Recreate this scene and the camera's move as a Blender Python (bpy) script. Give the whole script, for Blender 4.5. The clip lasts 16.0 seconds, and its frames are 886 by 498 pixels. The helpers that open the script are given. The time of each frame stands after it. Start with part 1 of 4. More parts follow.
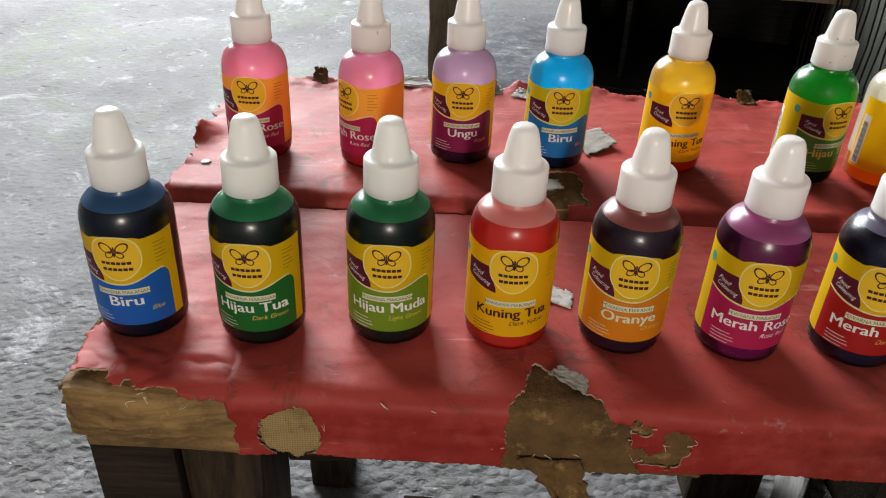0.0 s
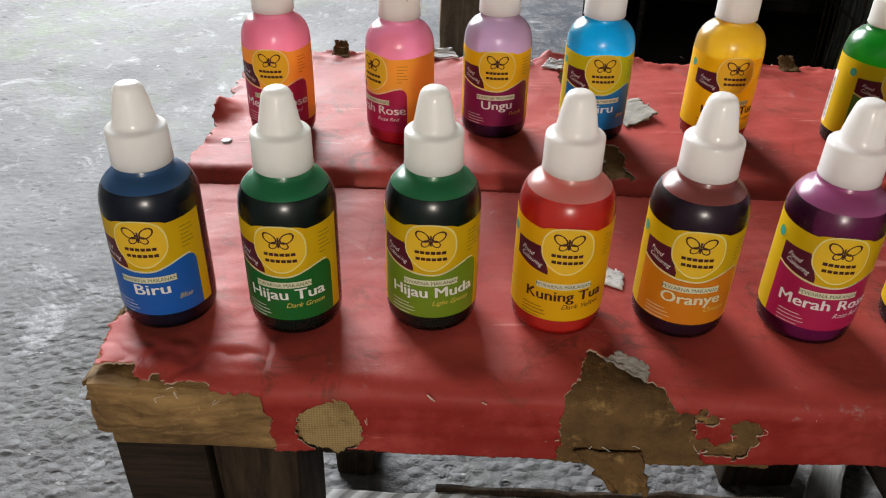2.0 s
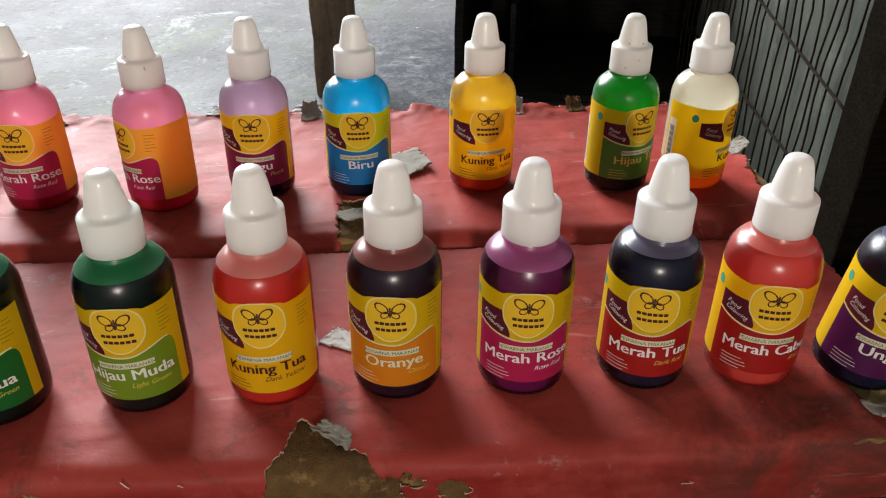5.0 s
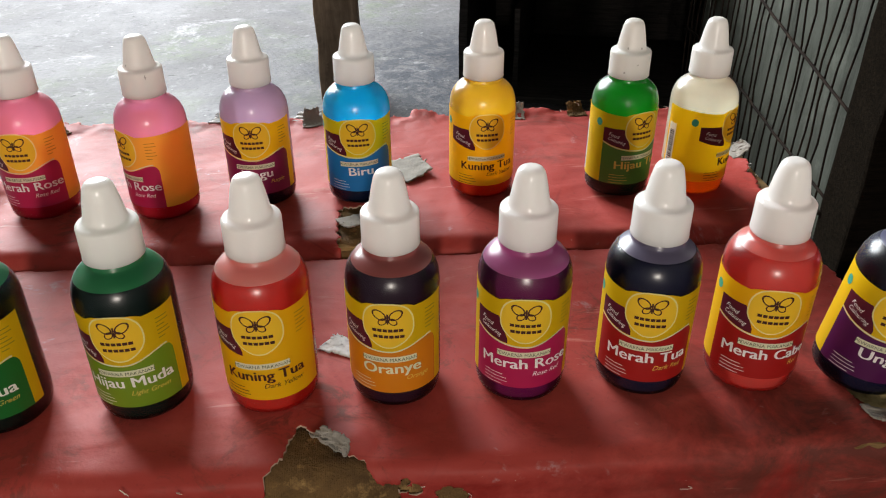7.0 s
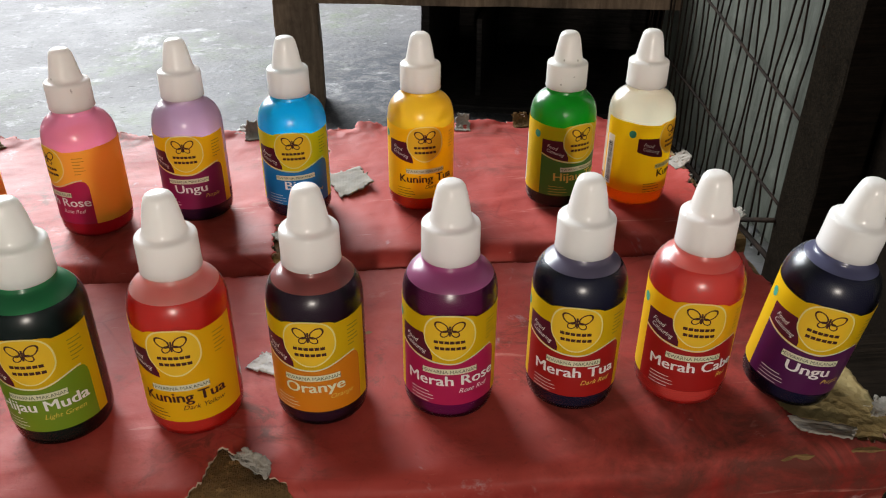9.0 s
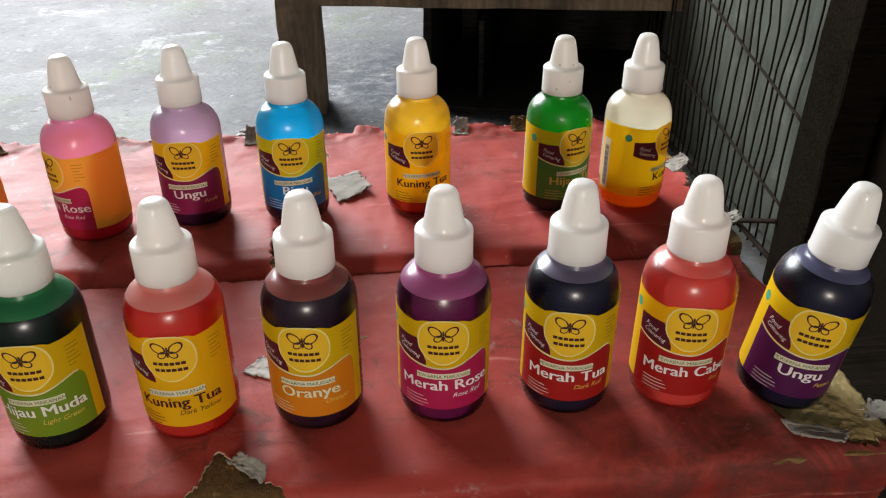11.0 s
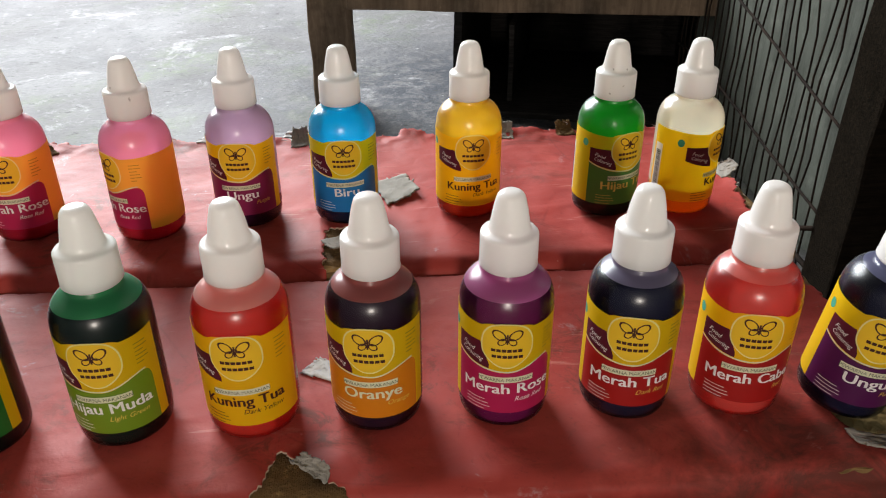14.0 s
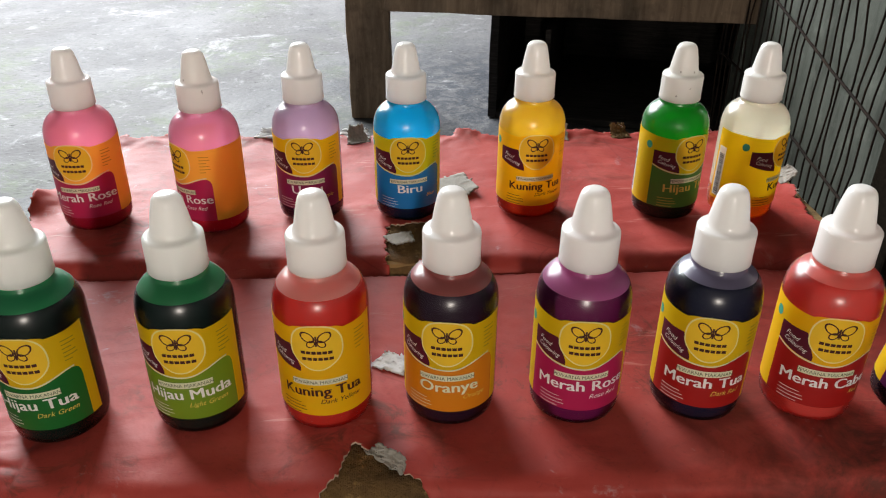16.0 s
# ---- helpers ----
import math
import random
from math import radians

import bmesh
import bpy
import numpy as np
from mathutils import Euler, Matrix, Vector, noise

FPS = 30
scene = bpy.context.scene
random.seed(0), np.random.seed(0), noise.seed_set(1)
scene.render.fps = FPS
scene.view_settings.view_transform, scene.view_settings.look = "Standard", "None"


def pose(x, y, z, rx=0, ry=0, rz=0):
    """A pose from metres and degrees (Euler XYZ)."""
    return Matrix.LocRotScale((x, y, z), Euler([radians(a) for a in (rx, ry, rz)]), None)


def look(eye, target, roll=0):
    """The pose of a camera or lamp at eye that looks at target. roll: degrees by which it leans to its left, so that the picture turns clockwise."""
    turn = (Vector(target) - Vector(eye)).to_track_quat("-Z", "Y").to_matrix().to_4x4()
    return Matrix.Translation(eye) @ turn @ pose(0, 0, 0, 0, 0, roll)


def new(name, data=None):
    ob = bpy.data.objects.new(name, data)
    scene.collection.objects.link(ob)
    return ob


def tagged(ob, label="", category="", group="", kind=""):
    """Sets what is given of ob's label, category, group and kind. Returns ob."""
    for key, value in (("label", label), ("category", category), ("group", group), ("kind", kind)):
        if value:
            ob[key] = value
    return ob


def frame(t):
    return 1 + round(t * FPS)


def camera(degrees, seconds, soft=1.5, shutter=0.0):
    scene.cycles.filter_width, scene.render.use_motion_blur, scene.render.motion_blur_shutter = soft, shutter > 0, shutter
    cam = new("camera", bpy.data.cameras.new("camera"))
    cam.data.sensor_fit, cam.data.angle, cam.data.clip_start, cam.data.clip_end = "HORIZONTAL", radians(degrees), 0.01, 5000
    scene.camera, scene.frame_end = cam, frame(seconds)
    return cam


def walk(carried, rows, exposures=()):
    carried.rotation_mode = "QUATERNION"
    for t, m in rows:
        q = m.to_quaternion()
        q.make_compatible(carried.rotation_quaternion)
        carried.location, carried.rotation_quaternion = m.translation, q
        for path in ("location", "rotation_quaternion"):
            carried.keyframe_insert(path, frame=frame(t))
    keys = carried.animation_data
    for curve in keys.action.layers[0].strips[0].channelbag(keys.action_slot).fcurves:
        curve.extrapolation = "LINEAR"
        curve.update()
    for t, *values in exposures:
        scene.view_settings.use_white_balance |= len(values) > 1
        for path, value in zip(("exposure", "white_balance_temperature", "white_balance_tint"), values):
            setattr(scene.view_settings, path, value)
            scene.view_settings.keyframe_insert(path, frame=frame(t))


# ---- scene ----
cam = camera(57.70, 16.0, soft=1.1)
PATH = [
    (0, (0.00739, -0.00035, 0.52289), (0.00702, 0.84375, -0.01329), 2.73),
    (0.5, (-0.03348, 0.01332, 0.50059), (-0.05362, 0.84686, -0.05151), 3.72),
    (1, (-0.03724, 0.01371, 0.50213), (-0.07346, 0.84832, -0.04753), 2.85),
    (1.5, (-0.02283, 0.01528, 0.50731), (-0.04660, 0.85280, -0.03858), 2.11),
    (2, (-0.00604, 0.01689, 0.51125), (-0.01513, 0.84703, -0.04622), 1.44),
    (2.5, (0.02757, 0.02878, 0.50917), (0.05604, 0.85315, -0.05616), 1.33),
    (3, (0.04470, 0.02734, 0.51715), (0.09266, 0.86193, -0.03162), 0.70),
    (3.5, (0.05345, 0.02298, 0.51846), (0.10367, 0.86401, -0.02020), 1.21),
    (4, (0.07011, 0.02352, 0.52170), (0.13516, 0.86965, -0.00729), 0.84),
    (4.5, (0.07488, 0.02307, 0.52356), (0.14743, 0.86968, -0.00369), 0.69),
    (7, (0.07889, 0.02211, 0.52543), (0.14148, 0.87237, 0.00280), -0.07),
    (7.5, (0.08645, 0.02370, 0.52519), (0.15885, 0.87628, 0.00763), 0.20),
    (8, (0.09076, 0.02574, 0.52618), (0.16870, 0.87791, 0.00874), 0.10),
    (8.5, (0.09281, 0.02512, 0.52519), (0.18328, 0.87813, 0.01119), 0.37),
    (9, (0.09655, 0.02513, 0.52533), (0.19162, 0.87826, 0.01238), 0.47),
    (11.5, (0.10046, 0.02360, 0.52834), (0.18823, 0.87832, 0.01673), 0.02),
    (12, (0.09686, 0.02362, 0.52846), (0.18391, 0.88215, 0.02314), 0.11),
    (12.5, (0.09291, 0.02472, 0.52854), (0.17030, 0.88202, 0.01957), -0.09),
    (13, (0.08839, 0.02484, 0.52835), (0.16544, 0.88431, 0.02300), 0.09),
    (13.5, (0.08740, 0.02515, 0.52727), (0.15887, 0.88481, 0.02143), 0.10),
    (14, (0.08512, 0.02471, 0.52787), (0.15029, 0.88337, 0.01949), -0.12),
    (14.5, (0.08305, 0.02237, 0.52760), (0.14637, 0.88057, 0.01820), 0.09),
    (15, (0.07809, 0.02153, 0.52511), (0.13996, 0.87977, 0.01561), 0.70),
    (15.5, (0.07473, 0.02085, 0.52609), (0.12341, 0.88066, 0.01781), 0.33),
    (16, (0.06445, 0.02296, 0.52604), (0.10556, 0.88566, 0.02200), 0.49),
]
walk(cam, [(t, look(eye, target, roll)) for t, eye, target, roll in PATH])

# ---- light ----
world = bpy.data.worlds.new("sky")
scene.world = world
world.use_nodes = True
wn = world.node_tree
sky = wn.nodes.new("ShaderNodeTexSky")
sky.sky_type = "NISHITA"
sky.sun_disc = False
sky.sun_elevation = radians(40)
sky.sun_rotation = radians(-24)
wn.links.new(sky.outputs["Color"], wn.nodes["Background"].inputs["Color"])
wn.nodes["Background"].inputs["Strength"].default_value = 0.12


def area_lamp(name, eye, target, width, height, power, colour):
    data = bpy.data.lights.new(name, "AREA")
    data.shape, data.size, data.size_y, data.energy, data.color = "RECTANGLE", width, height, power, colour
    ob = new(name, data)
    ob.matrix_world = look(eye, target)
    return ob


# sky light that comes in through the wide opening behind the bench
area_lamp("opening_daylight", (-1.15, 2.85, 1.75), (0.05, 0.3, 0.2), 1.8, 1.5, 290, (0.92, 0.97, 1.0))


# the small bright bulb that hangs behind the walker
bulb_data = bpy.data.lights.new("bulb_light", "POINT")
bulb_data.energy, bulb_data.color, bulb_data.shadow_soft_size = 20.0, (1.0, 0.90, 0.80), 0.022
new("bulb_light", bulb_data).location = (0.02, -0.72, 0.62)


# ---- materials ----
class Mat:
    """A node material with a few short ways to add noise and colour to its Principled shader."""

    def __init__(self, name, colour, rough=0.5, spec=0.5, metal=0.0):
        self.m = bpy.data.materials.new(name)
        self.m.use_nodes = True
        self.t = self.m.node_tree
        self.b = self.t.nodes["Principled BSDF"]
        self.b.inputs["Base Color"].default_value = (*colour, 1)
        self.b.inputs["Roughness"].default_value = rough
        self.b.inputs["Specular IOR Level"].default_value = spec
        self.b.inputs["Metallic"].default_value = metal
        self.coord = self.t.nodes.new("ShaderNodeTexCoord").outputs["Object"]
        self.colour_out = None
        self.height = None

    def node(self, kind, **values):
        n = self.t.nodes.new(kind)
        for k, v in values.items():
            n.inputs[k].default_value = v
        return n

    def link(self, a, b):
        self.t.links.new(a, b)

    def stretched(self, scale):
        n = self.node("ShaderNodeMapping", Scale=scale)
        self.link(self.coord, n.inputs["Vector"])
        return n.outputs["Vector"]

    def noise(self, scale, detail=4.0, rough=0.55, vector=None, warp=0.0):
        n = self.node("ShaderNodeTexNoise", Scale=scale, Detail=detail, Roughness=rough, Distortion=warp)
        self.link(vector or self.coord, n.inputs["Vector"])
        return n.outputs["Fac"]

    def cells(self, scale, vector=None, feature="F1"):
        n = self.node("ShaderNodeTexVoronoi", Scale=scale)
        n.feature = feature
        self.link(vector or self.coord, n.inputs["Vector"])
        return n.outputs["Distance"]

    def ramp(self, fac, lo, hi, a=(0, 0, 0), b=(1, 1, 1)):
        n = self.node("ShaderNodeValToRGB")
        e = n.color_ramp.elements
        e[0].position, e[0].color = lo, (*a, 1)
        e[1].position, e[1].color = hi, (*b, 1)
        self.link(fac, n.inputs["Fac"])
        return n.outputs["Color"]

    def tint(self, fac, colour, amount=1.0):
        """Blend the colour so far towards another where fac is high."""
        mix = self.node("ShaderNodeMix")
        mix.data_type = "RGBA"
        mul = self.node("ShaderNodeMath")
        mul.operation = "MULTIPLY"
        mul.inputs[1].default_value = amount
        self.link(fac, mul.inputs[0])
        self.link(mul.outputs[0], mix.inputs["Factor"])
        if self.colour_out:
            self.link(self.colour_out, mix.inputs[6])
        else:
            mix.inputs[6].default_value = self.b.inputs["Base Color"].default_value
        mix.inputs[7].default_value = (*colour, 1)
        self.colour_out = mix.outputs[2]
        self.link(self.colour_out, self.b.inputs["Base Color"])
        return self

    def bump(self, fac, strength, distance):
        n = self.node("ShaderNodeBump", Strength=strength, Distance=distance)
        self.link(fac, n.inputs["Height"])
        if self.height:
            self.link(self.height, n.inputs["Normal"])
        self.height = n.outputs["Normal"]
        self.link(self.height, self.b.inputs["Normal"])
        return self

    def rough(self, fac, lo, hi):
        n = self.node("ShaderNodeMapRange")
        n.inputs["To Min"].default_value, n.inputs["To Max"].default_value = lo, hi
        self.link(fac, n.inputs["Value"])
        self.link(n.outputs["Result"], self.b.inputs["Roughness"])
        return self

    def glow_through(self, colour, amount):
        """Part of the light passes diffusely through the sheet."""
        tr = self.node("ShaderNodeBsdfTranslucent")
        tr.inputs["Color"].default_value = (*colour, 1)
        mix = self.node("ShaderNodeMixShader")
        mix.inputs[0].default_value = amount
        self.link(self.b.outputs[0], mix.inputs[1])
        self.link(tr.outputs[0], mix.inputs[2])
        self.link(mix.outputs[0], self.t.nodes["Material Output"].inputs["Surface"])
        return self

    def see_through(self, colour, amount):
        """Part of the light passes straight through, tinted."""
        out = self.t.nodes["Material Output"].inputs["Surface"]
        before = out.links[0].from_socket
        tr = self.node("ShaderNodeBsdfTransparent")
        tr.inputs["Color"].default_value = (*colour, 1)
        mix = self.node("ShaderNodeMixShader")
        mix.inputs[0].default_value = amount
        self.link(before, mix.inputs[1])
        self.link(tr.outputs[0], mix.inputs[2])
        self.link(mix.outputs[0], out)
        return self


def masked(k, a, b):
    """The product of two grey values."""
    n = k.node("ShaderNodeMath")
    n.operation = "MULTIPLY"
    k.link(a, n.inputs[0])
    k.link(b, n.inputs[1])
    return n.outputs[0]


def glossed(k, rough, ior=1.5):
    """A clear glossy skin over whatever the material shows."""
    out = k.t.nodes["Material Output"].inputs["Surface"]
    before = out.links[0].from_socket
    gl = k.node("ShaderNodeBsdfGlossy", Roughness=rough)
    fr = k.node("ShaderNodeFresnel", IOR=ior)
    mix = k.node("ShaderNodeMixShader")
    k.link(fr.outputs[0], mix.inputs[0])
    k.link(before, mix.inputs[1])
    k.link(gl.outputs[0], mix.inputs[2])
    k.link(mix.outputs[0], out)
    return k


def red_cloth():
    k = Mat("red_leatherette", (0.34, 0.046, 0.036), 0.5, 0.14)
    k.tint(k.ramp(k.noise(7, 5, 0.6), 0.40, 0.72), (0.23, 0.027, 0.021), 0.75)
    k.tint(k.ramp(k.noise(26, 6, 0.65, warp=0.6), 0.50, 0.75), (0.43, 0.080, 0.062), 0.7)
    worn = k.noise(19, 9, 0.72, k.stretched((1, 1.7, 1)), 0.9)
    k.tint(k.ramp(worn, 0.62, 0.72), (0.42, 0.17, 0.13), 0.5)
    k.tint(k.ramp(k.noise(13, 8, 0.75, warp=1.2), 0.57, 0.72), (0.115, 0.024, 0.014), 0.8)
    # the front face, below the top edge, is a deeper red than the top
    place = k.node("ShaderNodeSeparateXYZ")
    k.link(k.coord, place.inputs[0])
    front_deep = k.node("ShaderNodeMapRange")
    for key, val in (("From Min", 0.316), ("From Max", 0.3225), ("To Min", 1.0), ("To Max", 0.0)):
        front_deep.inputs[key].default_value = val
    k.link(place.outputs["Z"], front_deep.inputs["Value"])
    k.tint(masked(k, front_deep.outputs["Result"], k.ramp(k.noise(45, 6, 0.7), 0.30, 0.55)), (0.20, 0.013, 0.010), 0.85)
    # fine creases and scratches
    crease = k.cells(24, k.stretched((1.0, 1.6, 1.6)), "DISTANCE_TO_EDGE")
    creased = masked(k, k.ramp(crease, 0.0, 0.02, (1, 1, 1), (0, 0, 0)), k.ramp(k.noise(14, 3), 0.52, 0.62))
    k.tint(creased, (0.13, 0.016, 0.012), 0.35)
    scratch = k.noise(60, 4, 0.7, k.stretched((0.16, 1.6, 1.6)), 0.5)
    k.tint(k.ramp(scratch, 0.645, 0.68), (0.50, 0.19, 0.15), 0.5)
    k.tint(k.ramp(k.noise(420, 3, 0.7), 0.60, 0.74), (0.15, 0.025, 0.02), 0.4)
    grime = masked(k, k.ramp(k.noise(48, 8, 0.8, warp=0.8), 0.52, 0.60), k.ramp(k.noise(8, 4, 0.6), 0.48, 0.62))
    k.tint(grime, (0.10, 0.035, 0.022), 0.7)
    # falloff of light at the front right corner, painted as a blotchy dark tint
    away = k.node("ShaderNodeVectorMath")
    away.operation = "DISTANCE"
    away.inputs[1].default_value = (0.235, 0.205, 0.32)
    k.link(k.coord, away.inputs[0])
    dim_corner = masked(k, k.ramp(away.outputs["Value"], 0.03, 0.115, (1, 1, 1), (0, 0, 0)), k.ramp(k.noise(34, 8, 0.75, warp=0.6), 0.34, 0.56))
    k.tint(dim_corner, (0.075, 0.024, 0.017), 0.85)
    smudge = masked(k, k.ramp(k.noise(30, 6, 0.7, warp=0.5), 0.62, 0.68), k.ramp(k.noise(230, 4, 0.7), 0.42, 0.56))
    k.tint(smudge, (0.36, 0.22, 0.22), 0.6)
    # small rubbed-off spots that show the pale backing
    k.tint(k.ramp(k.noise(190, 5, 0.7, warp=0.6), 0.72, 0.75), (0.60, 0.47, 0.42), 0.75)
    k.rough(k.noise(40, 5), 0.44, 0.68)
    k.bump(k.noise(900, 3), 0.22, 0.0003).bump(k.noise(16, 3, 0.5, warp=0.6), 0.5, 0.0035).bump(k.noise(75, 5, 0.6, warp=0.8), 0.28, 0.001)
    return k.m


def wood(name, dark, light, rough=0.75, grain=(5, 90, 90), dirt=0.5, spec=0.25):
    k = Mat(name, dark, rough, spec)
    v = k.stretched(grain)
    k.tint(k.ramp(k.noise(3.0, 6, 0.65, v, 0.8), 0.35, 0.7), light, 1.0)
    k.tint(k.ramp(k.noise(30, 6, 0.7), 0.5, 0.72), tuple(c * 0.35 for c in dark), dirt)
    k.tint(k.ramp(k.noise(170, 4, 0.7), 0.64, 0.74), tuple(min(1, c * 1.8) for c in light), 0.4)
    k.bump(k.noise(4.0, 6, 0.7, v, 0.5), 0.7, 0.0015).bump(k.noise(260, 4), 0.3, 0.0005)
    return k.m


def concrete():
    k = Mat("rough_concrete", (0.108, 0.102, 0.102), 0.85, 0.2)
    k.tint(k.ramp(k.noise(1.5, 7, 0.65, warp=0.7), 0.44, 0.64), (0.160, 0.155, 0.157), 0.8)
    k.tint(k.ramp(k.noise(3.4, 7, 0.7, warp=0.5), 0.48, 0.68), (0.085, 0.082, 0.086), 0.7)
    moss = masked(k, k.ramp(k.noise(2.3, 5, 0.6, warp=0.6), 0.50, 0.62), k.ramp(k.noise(16, 8, 0.8), 0.44, 0.58))
    k.tint(moss, (0.105, 0.130, 0.068), 0.55)
    # pale streaks and blotches
    k.tint(k.ramp(k.noise(4.2, 9, 0.78, k.stretched((1, 1.25, 1)), 0.6), 0.575, 0.66), (0.36, 0.355, 0.36), 0.7)
    k.tint(k.ramp(k.noise(21, 9, 0.85, warp=0.4), 0.545, 0.63), (0.23, 0.226, 0.23), 0.7)
    k.tint(k.ramp(k.noise(25, 9, 0.85, warp=0.5), 0.555, 0.64), (0.065, 0.065, 0.07), 0.65)
    # the slab is rough by the bench and trodden smooth further off
    split = k.node("ShaderNodeSeparateXYZ")
    k.link(k.coord, split.inputs[0])
    near = k.node("ShaderNodeMapRange")
    for key, val in (("From Min", 0.42), ("From Max", 0.75), ("To Min", 1.0), ("To Max", 0.22)):
        near.inputs[key].default_value = val
    k.link(split.outputs["Y"], near.inputs["Value"])
    rough_zone = masked(k, k.ramp(k.noise(4.1, 4, 0.5), 0.34, 0.54, (0.45, 0.45, 0.45), (1, 1, 1)), near.outputs["Result"])
    grit = k.noise(105, 5, 0.72, k.stretched((0.75, 1, 1)), 0.3)
    lumps = masked(k, k.ramp(grit, 0.40, 0.54), rough_zone)
    k.tint(masked(k, k.ramp(grit, 0.56, 0.70), rough_zone), (0.30, 0.29, 0.29), 0.35)
    k.tint(masked(k, k.ramp(grit, 0.34, 0.44, (1, 1, 1), (0, 0, 0)), rough_zone), (0.035, 0.031, 0.029), 0.75)
    pits = masked(k, k.ramp(k.cells(88, k.stretched((0.62, 1, 1))), 0.16, 0.34, (1, 1, 1), (0, 0, 0)), masked(k, near.outputs["Result"], k.ramp(k.noise(26, 4, 0.7), 0.42, 0.56)))
    k.tint(pits, (0.028, 0.025, 0.024), 0.9)
    # damp blackish speckles by the crate, with the crate's shade painted into them
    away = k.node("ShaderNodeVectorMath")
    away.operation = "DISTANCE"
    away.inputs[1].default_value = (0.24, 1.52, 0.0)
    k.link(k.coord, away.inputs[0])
    damp_and_shade = masked(k, k.ramp(away.outputs["Value"], 0.14, 0.50, (1, 1, 1), (0, 0, 0)), k.ramp(k.noise(21, 9, 0.85, warp=0.4), 0.40, 0.54))
    k.tint(damp_and_shade, (0.030, 0.033, 0.042), 0.95)
    # pits and grains
    k.tint(k.ramp(k.noise(64, 4, 0.75, k.stretched((0.5, 1, 1))), 0.625, 0.66), (0.04, 0.038, 0.036), 0.85)
    k.tint(k.ramp(k.noise(150, 4, 0.75, k.stretched((0.6, 1, 1))), 0.62, 0.67), (0.05, 0.048, 0.046), 0.6)
    k.tint(k.ramp(k.noise(82, 3, 0.65, k.stretched((0.7, 1.2, 1))), 0.69, 0.73), (0.55, 0.54, 0.53), 0.5)
    k.rough(k.noise(5, 7, 0.7), 0.42, 0.95)
    pebble = masked(k, k.ramp(k.cells(105, k.stretched((0.8, 1, 1))), 0.1, 0.62, (1, 1, 1), (0, 0, 0)), rough_zone)
    k.bump(k.noise(12, 5, 0.6), 0.35, 0.008).bump(pebble, 0.8, 0.0035).bump(lumps, 0.5, 0.001).bump(k.ramp(pits, 0.0, 1.0, (1, 1, 1), (0, 0, 0)), 0.7, 0.003).bump(masked(k, grit, rough_zone), 0.5, 0.0025).bump(k.noise(300, 3, 0.7), 0.25, 0.0008)
    return k.m


def plaster(name, colour):
    k = Mat(name, colour, 0.85, 0.2)
    k.tint(k.ramp(k.noise(2.0, 6, 0.65), 0.4, 0.75), tuple(c * 0.6 for c in colour), 0.7)
    k.tint(k.ramp(k.noise(14, 7, 0.7), 0.55, 0.8), tuple(c * 0.45 for c in colour), 0.5)
    k.bump(k.noise(40, 6, 0.7), 0.4, 0.004)
    return k.m


RED = red_cloth()
RAW_WOOD = wood("raw_wood", (0.095, 0.050, 0.017), (0.33, 0.20, 0.075), dirt=0.9, grain=(10, 42, 42))
DARK_WOOD = wood("dark_wood", (0.011, 0.0075, 0.005), (0.034, 0.022, 0.014), spec=0.12)
LEG_WOOD = wood("leg_wood", (0.012, 0.008, 0.005), (0.055, 0.036, 0.021), spec=0.12, grain=(45, 45, 7), dirt=0.8)
POST_WOOD = wood("post_wood", (0.15, 0.10, 0.065), (0.30, 0.21, 0.14), grain=(24, 24, 3))
GREY_WOOD = wood("grey_wood", (0.17, 0.16, 0.15), (0.34, 0.325, 0.31), grain=(7, 80, 80))
# near-black: the deep shade on the right is painted into this wood
BLACK_WOOD = wood("shade_black_wood", (0.006, 0.005, 0.004), (0.015, 0.011, 0.008), rough=0.95, spec=0.0)


def sawn_wood():
    k = Mat("sawn_grey_wood", (0.30, 0.29, 0.28), 0.85, 0.15)
    turned = k.node("ShaderNodeMapping", Rotation=(0, 0, radians(38)))
    k.link(k.coord, turned.inputs["Vector"])
    wave = k.node("ShaderNodeTexWave", Scale=26, Distortion=2.0, Detail=3.0)
    k.link(turned.outputs["Vector"], wave.inputs["Vector"])
    k.tint(k.ramp(wave.outputs["Fac"], 0.25, 0.5, (1, 1, 1), (0, 0, 0)), (0.10, 0.095, 0.09), 0.8)
    k.tint(k.ramp(k.noise(40, 6, 0.7), 0.5, 0.7), (0.13, 0.125, 0.12), 0.6)
    k.bump(wave.outputs["Fac"], 0.6, 0.002).bump(k.noise(260, 4), 0.3, 0.0005)
    return k.m


SAWN = sawn_wood()
# very dark, so that the colour carries the shade in the crate
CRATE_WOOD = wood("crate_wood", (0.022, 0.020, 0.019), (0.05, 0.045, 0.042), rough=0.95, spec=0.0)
CONCRETE = concrete()
WALL = plaster("grey_plaster", (0.24, 0.235, 0.22))
CEILING = plaster("dark_boards", (0.10, 0.09, 0.08))


def dirty_board():
    k = Mat("dirty_pale_board", (0.085, 0.09, 0.074), 0.85, 0.15)
    k.tint(k.ramp(k.noise(6, 7, 0.7, k.stretched((6, 6, 1))), 0.45, 0.7), (0.03, 0.03, 0.025), 0.85)
    k.tint(k.ramp(k.noise(25, 6, 0.7), 0.55, 0.75), (0.15, 0.155, 0.128), 0.6)
    k.bump(k.noise(60, 6, 0.7), 0.4, 0.002)
    return k.m


BOARD = dirty_board()


